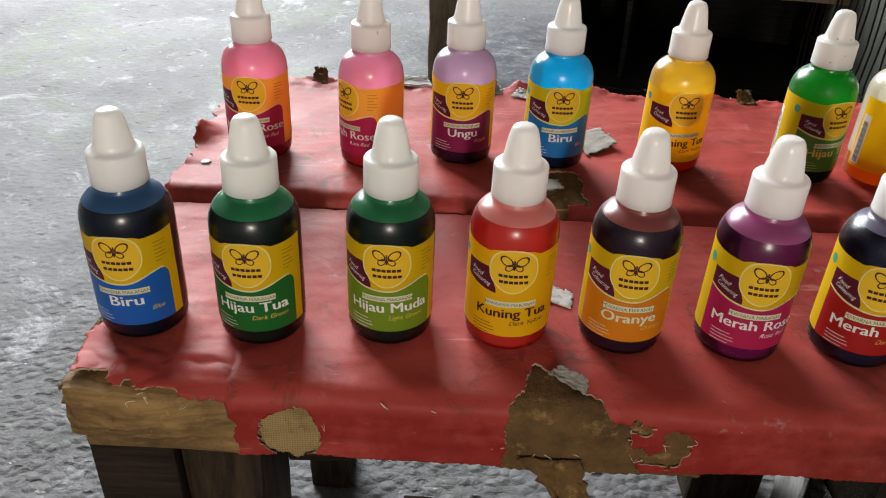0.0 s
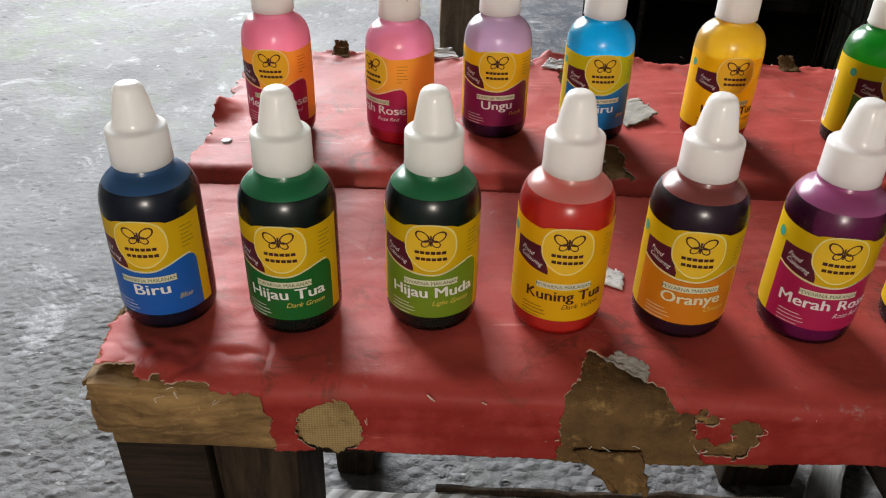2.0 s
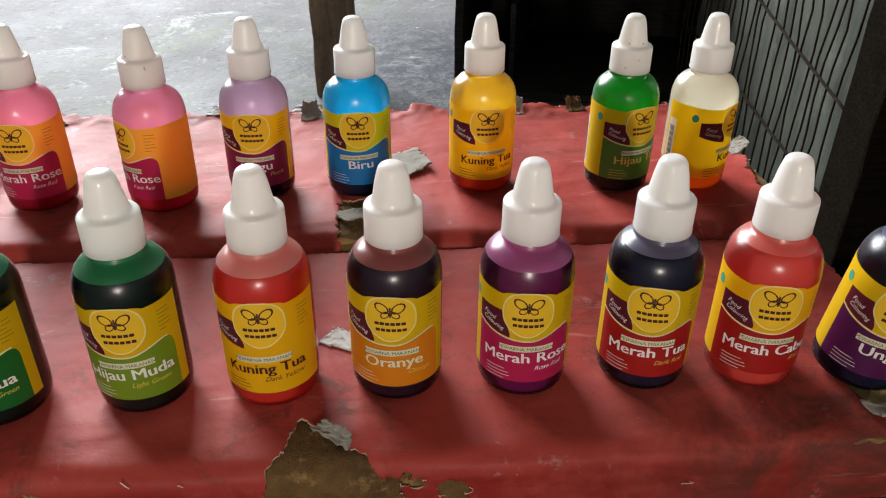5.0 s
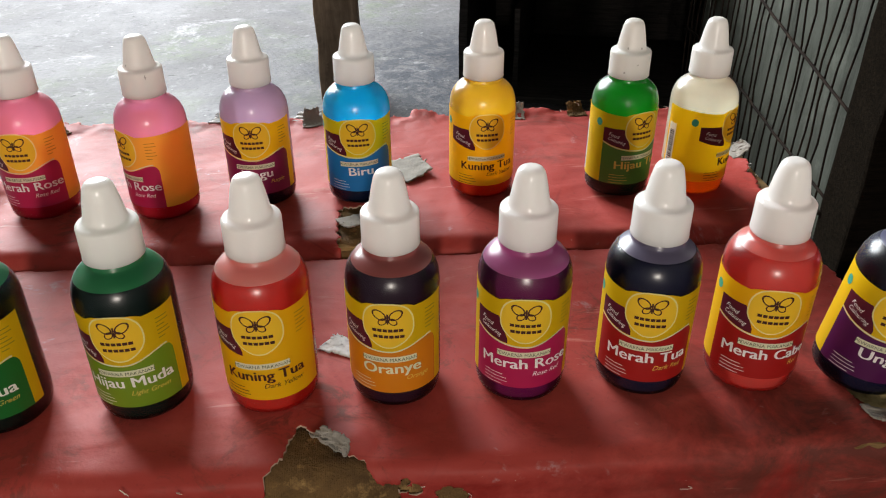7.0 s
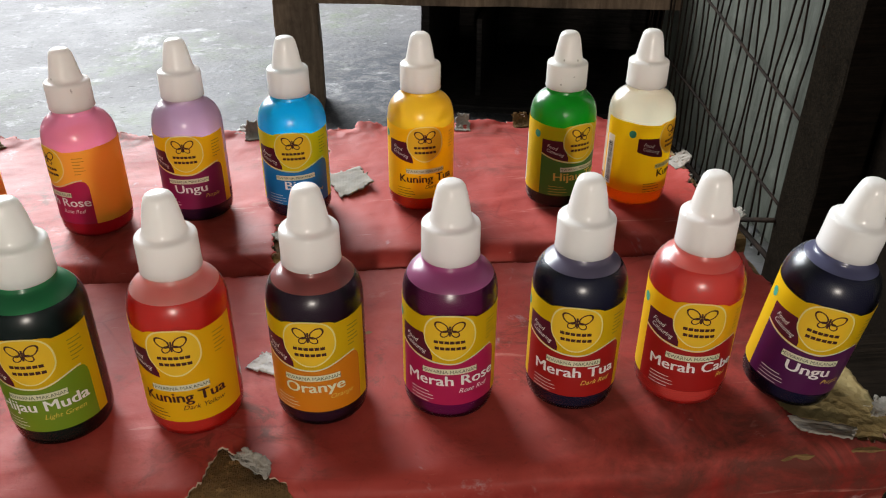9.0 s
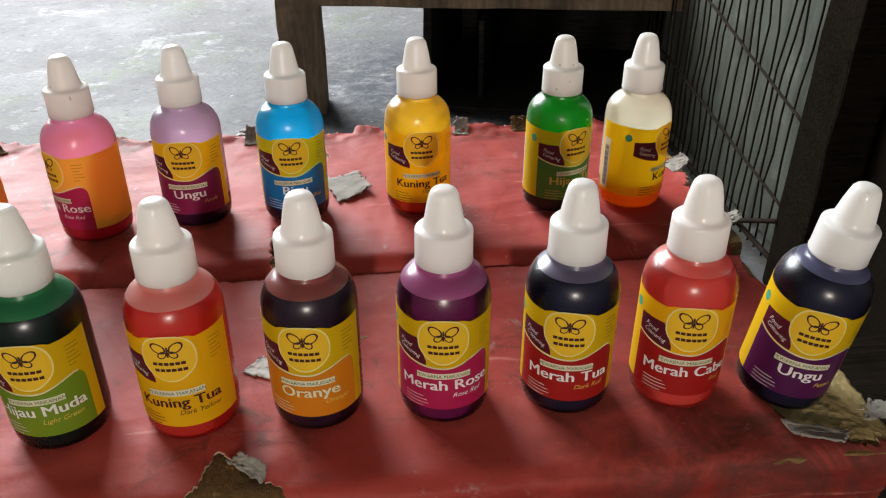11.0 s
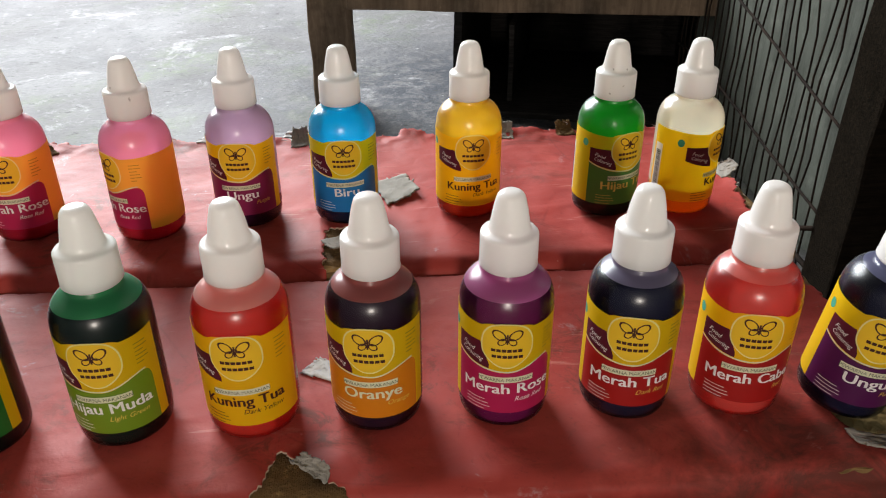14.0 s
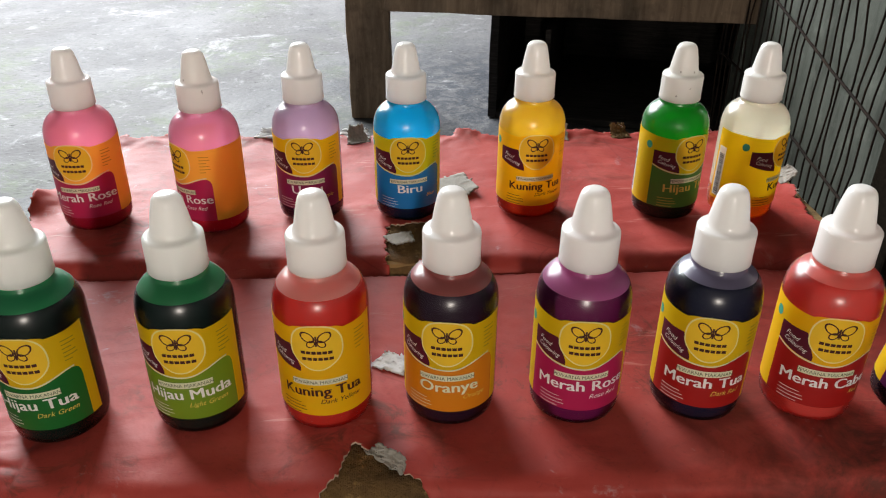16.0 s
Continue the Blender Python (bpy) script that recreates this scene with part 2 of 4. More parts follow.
def burlap():
    k = Mat("torn_backing", (0.155, 0.088, 0.034), 0.9, 0.12)
    k.tint(k.ramp(k.noise(45, 6, 0.7), 0.42, 0.68), (0.06, 0.034, 0.016), 0.9)
    k.tint(k.ramp(k.noise(120, 5, 0.7), 0.56, 0.72), (0.36, 0.22, 0.085), 0.8)
    wave = k.node("ShaderNodeTexWave", Scale=420, Distortion=1.5)
    k.link(k.stretched((1, 1, 1)), wave.inputs["Vector"])
    k.bump(wave.outputs["Fac"], 0.25, 0.0004).bump(k.noise(160, 6, 0.7), 1.0, 0.0025)
    return k.m


def foam():
    k = Mat("yellowed_foam", (0.36, 0.28, 0.13), 0.95, 0.1)
    k.tint(k.ramp(k.noise(60, 6, 0.7), 0.4, 0.7), (0.24, 0.165, 0.07), 0.8)
    k.bump(k.cells(320), 0.7, 0.0012).bump(k.noise(90, 6, 0.7), 0.8, 0.002)
    return k.m


def backing_cloth():
    k = Mat("grey_backing_cloth", (0.29, 0.265, 0.23), 0.9, 0.1)
    k.tint(k.ramp(k.noise(90, 5, 0.7), 0.45, 0.7), (0.19, 0.17, 0.145), 0.7)
    wave = k.node("ShaderNodeTexWave", Scale=380, Distortion=0.6)
    k.link(k.coord, wave.inputs["Vector"])
    k.bump(wave.outputs["Fac"], 0.15, 0.0003).bump(k.noise(200, 5), 0.5, 0.001)
    return k.m


BURLAP, FOAM, BACKING = burlap(), foam(), backing_cloth()


def paper_scrap():
    k = Mat("weathered_paper", (0.52, 0.50, 0.48), 0.85, 0.15)
    k.tint(k.ramp(k.noise(180, 5, 0.7), 0.48, 0.66), (0.26, 0.24, 0.235), 0.7)
    k.bump(k.noise(260, 4), 0.25, 0.0004)
    return k.m


PAPER = paper_scrap()


def sacking():
    k = Mat("woven_sacking", (0.33, 0.23, 0.10), 0.9, 0.1)
    k.tint(k.ramp(k.noise(70, 6, 0.7), 0.45, 0.68), (0.14, 0.085, 0.03), 0.8)
    for turn in (0, 90):
        m = k.node("ShaderNodeMapping", Rotation=(0, radians(turn), 0))
        k.link(k.coord, m.inputs["Vector"])
        wave = k.node("ShaderNodeTexWave", Scale=330, Distortion=1.6)
        k.link(m.outputs["Vector"], wave.inputs["Vector"])
        k.tint(k.ramp(wave.outputs["Fac"], 0.1, 0.4, (1, 1, 1), (0, 0, 0)), (0.12, 0.075, 0.03), 0.3)
        k.bump(wave.outputs["Fac"], 0.4, 0.0006)
    return k.m


SACKING = sacking()


def thread_mat():
    return Mat("pale_thread", (0.62, 0.56, 0.48), 0.8, 0.2).m


def wire_mat():
    k = Mat("rusty_wire", (0.014, 0.010, 0.008), 0.9, 0.08)
    k.tint(k.ramp(k.noise(60, 5), 0.45, 0.7), (0.03, 0.018, 0.012), 0.8)
    return k.m


THREAD, WIRE = thread_mat(), wire_mat()
NAIL = Mat("dull_nail", (0.45, 0.43, 0.4), 0.4, 0.5, 0.8).m


def cap_white():
    k = Mat("white_cap_plastic", (0.84, 0.825, 0.80), 0.22, 0.5)
    k.tint(k.ramp(k.noise(160, 5, 0.7), 0.66, 0.74), (0.45, 0.42, 0.38), 0.35)
    k.bump(k.noise(700, 2), 0.08, 0.0002)
    k.glow_through((0.90, 0.84, 0.78), 0.38)
    return k.m


CAP = cap_white()


def spotted_cap():
    k = Mat("white_cap_plastic_spotted", (0.76, 0.74, 0.71), 0.35, 0.5)
    k.tint(k.ramp(k.noise(260, 2, 0.5), 0.70, 0.73), (0.14, 0.11, 0.09), 0.9)
    k.glow_through((0.90, 0.83, 0.76), 0.38)
    return k.m


CAP_SPOTTED = spotted_cap()


def shell_mat(name, colour, clear):
    """Milky squeeze-bottle plastic, stained by the dye."""
    k = Mat(name, colour, 0.6, 0.0)
    k.tint(k.ramp(k.noise(140, 5, 0.7), 0.52, 0.75), tuple(c * 0.72 for c in colour), 0.4)
    k.bump(k.noise(500, 2), 0.05, 0.0003)
    k.glow_through(tuple(min(1, c * 1.2) for c in colour), 0.78)
    k.see_through(tuple(min(1, 0.3 + 0.75 * c) for c in colour), clear)
    return glossed(k, 0.27).m


def wet_mat(name, colour):
    """The same plastic where the dye stands against it: clear to the dye behind."""
    k = Mat(name, colour, 0.6, 0.0)
    k.glow_through(colour, 0.5)
    k.see_through((0.9, 0.9, 0.9), 0.93)
    return glossed(k, 0.27).m


def liquid_mat(name, colour, through_amount):
    k = Mat(name, colour, 0.5, 0.0)
    k.glow_through(colour, through_amount)
    return k.m


def print_mat(name, colour, through_amount=0.22, rough=0.38):
    k = Mat(name, colour, rough, 0.45)
    k.tint(k.ramp(k.noise(220, 5, 0.7), 0.58, 0.8), tuple(c * 0.8 for c in colour), 0.3)
    k.glow_through(colour, through_amount)
    return k.m


YELLOW = print_mat("label_yellow", (0.95, 0.59, 0.006), 0.44)
PALE = print_mat("emblem_pale_yellow", (0.95, 0.66, 0.04), 0.44)
RIM = print_mat("emblem_rim_gold", (0.93, 0.82, 0.33), 0.3)
SMALL_INK = print_mat("small_print_ink", (0.50, 0.33, 0.02), 0.3)
MAROON = print_mat("label_maroon", (0.10, 0.008, 0.022))
BOXED = print_mat("label_cream", (0.74, 0.72, 0.50))
WHITE_INK = print_mat("white_ink", (0.85, 0.82, 0.78))
BROWN_INK = print_mat("dark_brown_ink", (0.07, 0.02, 0.012))
GOLD_INK = print_mat("gold_ink", (0.72, 0.52, 0.10))
GREEN_MARK = print_mat("green_mark_ink", (0.05, 0.32, 0.22))
BLACK_INK = print_mat("black_ink", (0.02, 0.02, 0.02))


# ---- helpers for building ----
def part(name, bm, material, parent, label="", smooth=False):
    me = bpy.data.meshes.new(name)
    bm.normal_update()
    bm.to_mesh(me)
    bm.free()
    for m in material if isinstance(material, (list, tuple)) else [material]:
        me.materials.append(m)
    if smooth:
        for p in me.polygons:
            p.use_smooth = True
    ob = new(name, me)
    if parent:
        ob.parent = parent
    if label:
        ob["label"] = label
    return ob


def thing(name, m, label, category, group="", kind=""):
    ob = new(name)
    ob.empty_display_size = 0.02
    ob.matrix_world = m
    return tagged(ob, label, category, group, kind)


def box(bm, x0, x1, y0, y1, z0, z1, bevel=0.0, m=None, cuts=0, wobble=0.0, seed=0.0):
    """A block; with cuts and wobble its faces are uneven like sawn timber."""
    b = bmesh.new()
    bmesh.ops.create_cube(b, size=1.0)
    for v in b.verts:
        v.co = Vector((x0 + (v.co.x + 0.5) * (x1 - x0), y0 + (v.co.y + 0.5) * (y1 - y0), z0 + (v.co.z + 0.5) * (z1 - z0)))
    if bevel:
        bmesh.ops.bevel(b, geom=b.edges[:], offset=bevel, segments=2, affect="EDGES", profile=0.6)
    if cuts:
        for axis, (lo, hi) in enumerate(((x0, x1), (y0, y1), (z0, z1))):
            n = max(1, int((hi - lo) / cuts))
            normal = Vector((axis == 0, axis == 1, axis == 2))
            for i in range(1, n):
                p = normal * (lo + (hi - lo) * i / n)
                bmesh.ops.bisect_plane(b, geom=b.verts[:] + b.edges[:] + b.faces[:], plane_co=p, plane_no=normal)
    if wobble:
        for v in b.verts:
            v.co += wobble * noise.noise_vector(v.co * 28 + Vector((seed, seed, 0))) + 0.35 * wobble * noise.noise_vector(v.co * 170)
    if m is not None:
        bmesh.ops.transform(b, matrix=m, verts=b.verts)
    me = bpy.data.meshes.new("tmp")
    b.to_mesh(me)
    b.free()
    bm.from_mesh(me)
    bpy.data.meshes.remove(me)
    return bm


def block(*args, **kw):
    return box(bmesh.new(), *args, **kw)


def lathe(profile, segments=40, ribs=None):
    """Turn a line of (radius, height) about z. ribs: (lo, hi, count, depth) of fine upright ribs."""
    bm = bmesh.new()
    rings = []
    for r, h in profile:
        ring = []
        for i in range(segments):
            a = 2 * math.pi * i / segments
            rr = r
            if ribs and ribs[0] <= h <= ribs[1]:
                rr = r + ribs[3] * (1 if i % 2 else -1)
            ring.append(bm.verts.new((rr * math.cos(a), rr * math.sin(a), h)))
        rings.append(ring)
    for lo, hi in zip(rings, rings[1:]):
        for i in range(segments):
            j = (i + 1) % segments
            bm.faces.new((lo[i], lo[j], hi[j], hi[i]))
    bm.faces.new(list(reversed(rings[0])))
    bm.faces.new(rings[-1])
    return bm


def tube(bm, points, radius, sides=6):
    """A round bar along a line of points."""
    rings = []
    for i, p in enumerate(points):
        p = Vector(p)
        d = (Vector(points[min(i + 1, len(points) - 1)]) - Vector(points[max(i - 1, 0)])).normalized()
        a = d.orthogonal().normalized()
        if rings:
            a = (last - d * last.dot(d)).normalized()
        last = a
        b = d.cross(a)
        rings.append([bm.verts.new(p + radius * (math.cos(2 * math.pi * k / sides) * a + math.sin(2 * math.pi * k / sides) * b)) for k in range(sides)])
    for lo, hi in zip(rings, rings[1:]):
        for k in range(sides):
            bm.faces.new((lo[k], lo[(k + 1) % sides], hi[(k + 1) % sides], hi[k]))
    bm.faces.new(list(reversed(rings[0])))
    bm.faces.new(rings[-1])
    return bm


# ---- the place: ground, walls, ceiling ----
def ground_sheet():
    bm = bmesh.new()
    xs = [-40, -12, -5] + [-2.8 + 0.1 * i for i in range(18)] + [-1.0 + 0.02 * i for i in range(91)] + [0.9 + 0.15 * i for i in range(7)] + [5, 12, 40]
    ys = [-40, -12, -4, -1.6, -0.8] + [0.1 + 0.02 * i for i in range(110)] + [2.35 + 0.15 * i for i in range(6)] + [5, 12, 40]
    grid = []
    for y in ys:
        row = []
        for x in xs:
            p = Vector((x, y, 0))
            z = 0.006 * noise.noise(p * 5) + 0.0028 * noise.noise(p * 22) if abs(x) < 3 and -1.5 < y < 3.2 else 0
            row.append(bm.verts.new((x, y, z)))
        grid.append(row)
    for a, b in zip(grid, grid[1:]):
        for i in range(len(xs) - 1):
            bm.faces.new((a[i], a[i + 1], b[i + 1], b[i]))
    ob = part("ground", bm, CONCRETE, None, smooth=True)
    return tagged(ob, "rough grey concrete ground with mossy stains", "ground", kind="structure")


ground_sheet()


def wall(name, *size, mat=None, label="plain grey plastered wall"):
    return tagged(part(name, block(*size), mat or WALL, None), label, "wall", kind="structure")


wall("wall_south", -2.92, 1.92, -1.72, -1.6, 0, 2.7)
wall("wall_west", -2.92, -2.8, -1.6, 3.0, 0, 2.7)
wall("wall_east", 1.8, 1.92, -1.6, 3.0, 0, 2.7)
north = bmesh.new()
box(north, -2.92, -2.3, 3.0, 3.12, 0, 2.7)
box(north, 0.05, 1.92, 3.0, 3.12, 0, 2.7)
box(north, -2.3, 0.05, 3.0, 3.12, 2.45, 2.7)
tagged(part("wall_north", north, WALL, None), "grey plastered wall with a wide open doorway", "wall", kind="structure")
tagged(part("ceiling", block(-2.92, 1.92, -1.72, 3.12, 2.7, 2.8), CEILING, None), "dark board ceiling over the room", "ceiling", kind="structure")


# ---- the bench ----
rnd = random.Random(11)
FRONT_TOP, BACK_TOP = 0.325, 0.3305
bench = thing("bench", pose(0, 0, 0), "low wooden bench with torn red leatherette cover on its planks", "bench")


EDGE = Mat("frayed_edge", (0.42, 0.30, 0.22), 0.9, 0.1).m


def n3(x, y, z, s):
    return noise.noise(Vector((x * s, y * s, z * s)))


def profile_point(v, y_front, y_back, top, lip, r):
    """A point on the cover's section: v runs from the back edge over the top, round the front edge and down the front."""
    flat = (y_back - y_front) - r
    if v <= flat:
        return y_back - v, top, 0.0, 1.0
    v -= flat
    arc = r * math.pi / 2
    if v <= arc:
        a = v / r
        return y_front + r - r * math.sin(a), top - r + r * math.cos(a), -math.sin(a), math.cos(a)
    return y_front, top - r - (v - arc), -1.0, 0.0


def cover(name, x0, x1, y_front, y_back, top, lip, r, hole, parent, mat, label, step=0.0011, lift=0.0, depth=0.0, lift_fn=None):
    """A sheet stretched over a plank, wrinkled, with ragged holes and edges."""
    length = (y_back - y_front) - r + r * math.pi / 2 + lip
    nx, nv = int((x1 - x0) / step), int(length / step)
    bm = bmesh.new()
    grid = []
    for j in range(nv + 1):
        v = length * j / nv
        y, z, ny, nz = profile_point(v, y_front, y_back, top, lip, r)
        row = []
        for i in range(nx + 1):
            x = x0 + (x1 - x0) * i / nx
            d = lift + depth * n3(x, v, 1, 30) + 0.0004 * n3(x, v, 5, 60) + 0.00008 * n3(x, v, 8, 240)
            d += 0.0007 * max(0.0, n3(x * 0.6 + v, v * 2.0, 3, 60)) * (1.6 if nz < 0.6 else 0.6)
            if nz < 0.7:
                d += 0.0011 * n3(x * 0.45 + v * 0.3, v * 2.6, 6, 60)
            if lift_fn:
                d += lift_fn(x, y, v)
            row.append(bm.verts.new((x + 0.0008 * n3(x, v, 2, 200), y + ny * d + 0.0008 * n3(x, v, 4, 200) * nz, z + nz * d)))
        grid.append(row)
    for j in range(nv):
        v = length * (j + 0.5) / nv
        y, z, ny, nz = profile_point(v, y_front, y_back, top, lip, r)
        for i in range(nx):
            x = x0 + (x1 - x0) * (i + 0.5) / nx
            wx = x + 0.0030 * n3(x, v, 11, 110) + 0.0018 * n3(x, v, 13, 420)
            wv = v + 0.0030 * n3(x, v, 17, 110) + 0.0018 * n3(x, v, 19, 420)
            if not hole(wx, wv, length):
                a, b = grid[j], grid[j + 1]
                bm.faces.new((a[i], b[i], b[i + 1], a[i + 1]))
    bmesh.ops.delete(bm, geom=[v for v in bm.verts if not v.link_faces], context="VERTS")
    rim = [v for v in bm.verts if v.is_boundary]
    for _ in range(3):
        bmesh.ops.smooth_vert(bm, verts=rim, factor=0.5, use_axis_x=True, use_axis_y=True, use_axis_z=True)
    for v in rim:
        v.co += 0.0007 * noise.noise_vector(v.co * 900)
    ob = part(name, bm, [mat, EDGE], parent, label, smooth=True)
    so = ob.modifiers.new("thickness", "SOLIDIFY")
    so.thickness, so.offset, so.material_offset_rim = 0.0009, 1.0, 1
    return ob


FX0, FX1, FY0, FY1, FR = -0.130, 0.283, 0.211, 0.343, 0.007
BX0, BX1, BY0, BY1, BR = -0.1345, 0.284, 0.346, 0.505, 0.008
F_FLAT = (FY1 - FY0) - FR
F_ARC = FR * math.pi / 2
LIP = 0.022


def fv(y):
    """Distance along the front cover's section of a place y on its top."""
    return FY1 - y


def front_hole(x, v, length):
    down = v - F_FLAT
    # bare timber at the end of the plank: front face torn off
    if x < -0.066 and down > 0.004 + 0.006 * max(0.0, (x + 0.11) / 0.05) - 0.004 * (x < -0.112):
        return True
    # ragged side edge
    if x < -0.1262 + 0.003 * n3(0, v, 52, 60):
        return True
    # round worn patch
    if ((x + 0.045) / 0.011) ** 2 + ((down - 0.022) / 0.012) ** 2 < 1:
        return True
    # large three-cornered tear that runs over the edge
    top = fv(0.2338)
    if v > top:
        k = (v - top)
        left = 0.0435 - 0.35 * k if k < 0.03 else 0.033
        right = 0.0435 + 1.17 * k if k < 0.026 else 0.0740 + 0.4 * (k - 0.024)
        if left < x < right:
            return True
    # smaller patch beside it
    if ((x - 0.086) / 0.015) ** 2 + ((down - 0.021) / 0.013) ** 2 < 1 and n3(x, v, 40, 130) > 0.02:
        return True
    # foam laid bare at the far end
    if x > 0.243 and ((x - 0.272) / 0.027) ** 2 + ((v - fv(0.238)) / 0.022) ** 2 < 1:
        return True
    if x > 0.279 + 0.003 * n3(x, v, 50, 60):
        return True
    # lower hem
    return False


def front_lift(x, y, v):
    d = 0.0
    k = math.hypot(x - 0.060, (y - 0.224) * 1.2)
    d += 0.0025 * max(0.0, 1 - k / 0.012)
    if x < -0.066 and y < 0.236:
        d += 0.0022 * abs(n3(x, v * 1.4, 60, 85)) * min(1.0, (0.236 - y) / 0.008)
    if -0.0665 < x < -0.050 and y < 0.240:
        d += 0.0014 * min(1.0, (0.240 - y) / 0.01) * (-0.050 - x) / 0.0165
    return d


part("front_plank", block(-0.1285, 0.282, 0.2125, 0.342, 0.296, 0.3225, bevel=0.004, cuts=0.0045, wobble=0.0032), RAW_WOOD, bench, "bare brown timber plank with splintered edges", smooth=False)
part("back_plank", block(-0.130, 0.283, 0.3485, 0.503, 0.300, 0.328, bevel=0.003, cuts=0.012, wobble=0.002, seed=7), RAW_WOOD, bench)
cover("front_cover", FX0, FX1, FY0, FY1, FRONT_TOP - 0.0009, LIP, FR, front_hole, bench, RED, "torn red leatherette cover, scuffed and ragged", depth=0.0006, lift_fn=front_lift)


def patch_hole(cx, cy, rx, ry, seed):
    return lambda x, v, length: ((x - cx) / rx) ** 2 + ((v - cy) / ry) ** 2 > 1 + 0.5 * n3(x, v, seed, 90)


# splinters on the broken end of the plank
for k in range(26):
    sy, sz = 0.216 + 0.118 * rnd.random(), 0.300 + 0.022 * rnd.random()
    ln = rnd.uniform(0.004, 0.012)
    b = block(-ln / 2, ln / 2, -0.0011, 0.0011, -0.0007, 0.0007, m=pose(-0.1295 + 0.002 * rnd.random(), sy, sz, rnd.uniform(-20, 20), rnd.uniform(-25, 25), rnd.uniform(70, 110)))
    for v in b.verts:
        v.co += 0.0012 * noise.noise_vector(v.co * 400)
    part("splinter", b, BURLAP, bench)

# brown backing that shows through the tears
cover("torn_backing", 0.022, 0.113, FY0 + 0.0006, 0.25, FRONT_TOP - 0.0022, 0.023, FR,
      patch_hole(0.064, 0.044, 0.046, 0.034, 3), bench, BURLAP, "frayed brown backing hanging below the torn cover", depth=0.0010)
cover("torn_backing", -0.062, -0.028, FY0 + 0.0006, 0.235, FRONT_TOP - 0.0022, 0.026, FR,
      patch_hole(-0.045, 0.034, 0.0135, 0.0155, 5), bench, SACKING, "worn sacking patch", depth=0.0008)
cover("torn_foam", 0.238, 0.283, FY0 + 0.004, 0.275, FRONT_TOP - 0.0015, 0.004, FR,
      patch_hole(0.270, 0.036, 0.034, 0.030, 9), bench, FOAM, "yellowed foam padding laid bare", depth=0.0022, step=0.002)


def back_hole(x, v, length):
    y = BY1 - v
    # ragged far edge
    if v < 0.004 + 0.006 * n3(x, 0, 70, 45) + 0.003 * n3(x, 0, 71, 160):
        return True
    # ragged ends
    if x < -0.1310 - 0.003 * n3(0, v, 72, 30) + 0.003 * n3(0, v, 73, 120):
        return True
    if x > 0.276 + 0.006 * n3(0, v, 74, 40) + 0.003 * n3(0, v, 75, 150):
        return True
    # tear at the front edge beside the gap in the cover
    if 0.054 < x < 0.079 and y < 0.385 and x < 0.079 - 0.010 * n3(x, v, 76, 80):
        return y > 0.352 or x < 0.068
    if abs(x - 0.066) < 0.010 and 0.462 < y < 0.478:
        return True
    return v > length - 0.002


def back_lift(x, y, v):
    k = max(0.0, (y - 0.482) / 0.023)
    d = 0.010 * k * k * max(0.0, n3(x, 0, 80, 26) + 0.25) + 0.0022 * k * n3(x, y, 81, 130)
    side = max(0.0, (-0.112 - x) / 0.014) if y > 0.36 else 0.0
    d += 0.006 * side * side * max(0.0, n3(0, y, 82, 40) + 0.1)
    side = max(0.0, (x - 0.266) / 0.012)
    d += 0.006 * side * side * max(0.0, n3(0, y, 83, 45) + 0.2)
    return d


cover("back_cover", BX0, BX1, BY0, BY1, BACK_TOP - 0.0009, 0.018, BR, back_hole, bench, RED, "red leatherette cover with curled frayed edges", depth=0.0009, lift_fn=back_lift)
cover("torn_backing", 0.046, 0.090, BY0 + 0.0007, 0.40, BACK_TOP - 0.0022, 0.016, BR,
      patch_hole(0.067, 0.037, 0.017, 0.034, 15), bench, BURLAP, "brown backing in the gap of the cover", depth=0.0008)


def flap(name, m, w, d, mat, curl, seed, parent=bench, label="curled grey scrap of torn backing cloth"):
    """A small ragged scrap that curls up at one side."""
    bm = bmesh.new()
    nx, ny = 26, 20
    grid = []
    for j in range(ny + 1):
        row = []
        for i in range(nx + 1):
            u, v = i / nx - 0.5, j / ny
            z = curl * v * v + 0.0005 * n3(u * 0.03 + seed, v * 0.03, seed, 130) + 0.0005
            row.append(bm.verts.new(m @ Vector((u * w * (1 - 0.35 * v) + 0.0012 * n3(u, v, seed, 9), v * d + 0.0012 * n3(u, v, seed + 2, 9), z))))
        grid.append(row)
    for j in range(ny):
        for i in range(nx):
            u, v = (i + 0.5) / nx - 0.5, (j + 0.5) / ny
            if abs(u) > 0.46 - 0.10 * abs(n3(u, v, seed + 4, 7)) or v > 0.93 - 0.16 * abs(n3(u, v, seed + 6, 6)):
                continue
            bm.faces.new((grid[j][i], grid[j][i + 1], grid[j + 1][i + 1], grid[j + 1][i]))
    bmesh.ops.delete(bm, geom=[v for v in bm.verts if not v.link_faces], context="VERTS")
    ob = part(name, bm, mat, parent, label, smooth=True)
    so = ob.modifiers.new("thickness", "SOLIDIFY")
    so.thickness = 0.0007
    return ob


flap("torn_flap", pose(0.0545, 0.2215, 0.3262, 0, 0, -40), 0.019, 0.0048, BACKING, 0.0035, 1)
flap("torn_flap", pose(0.080, 0.420, 0.3312, 0, 0, -72), 0.034, 0.022, BACKING, 0.004, 2)
flap("torn_flap", pose(0.255, 0.2235, 0.3265, 0, 0, 160), 0.025, 0.009, BACKING, 0.002, 3)
flap("torn_flap", pose(0.278, 0.2300, 0.3265, 0, 0, 235), 0.014, 0.008, BACKING, 0.005, 4)
flap("torn_flap", pose(0.0545, 0.2725, 0.3254, 0, 0, -25), 0.016, 0.011, PAPER, 0.0008, 5, label="stuck grey paper scrap")
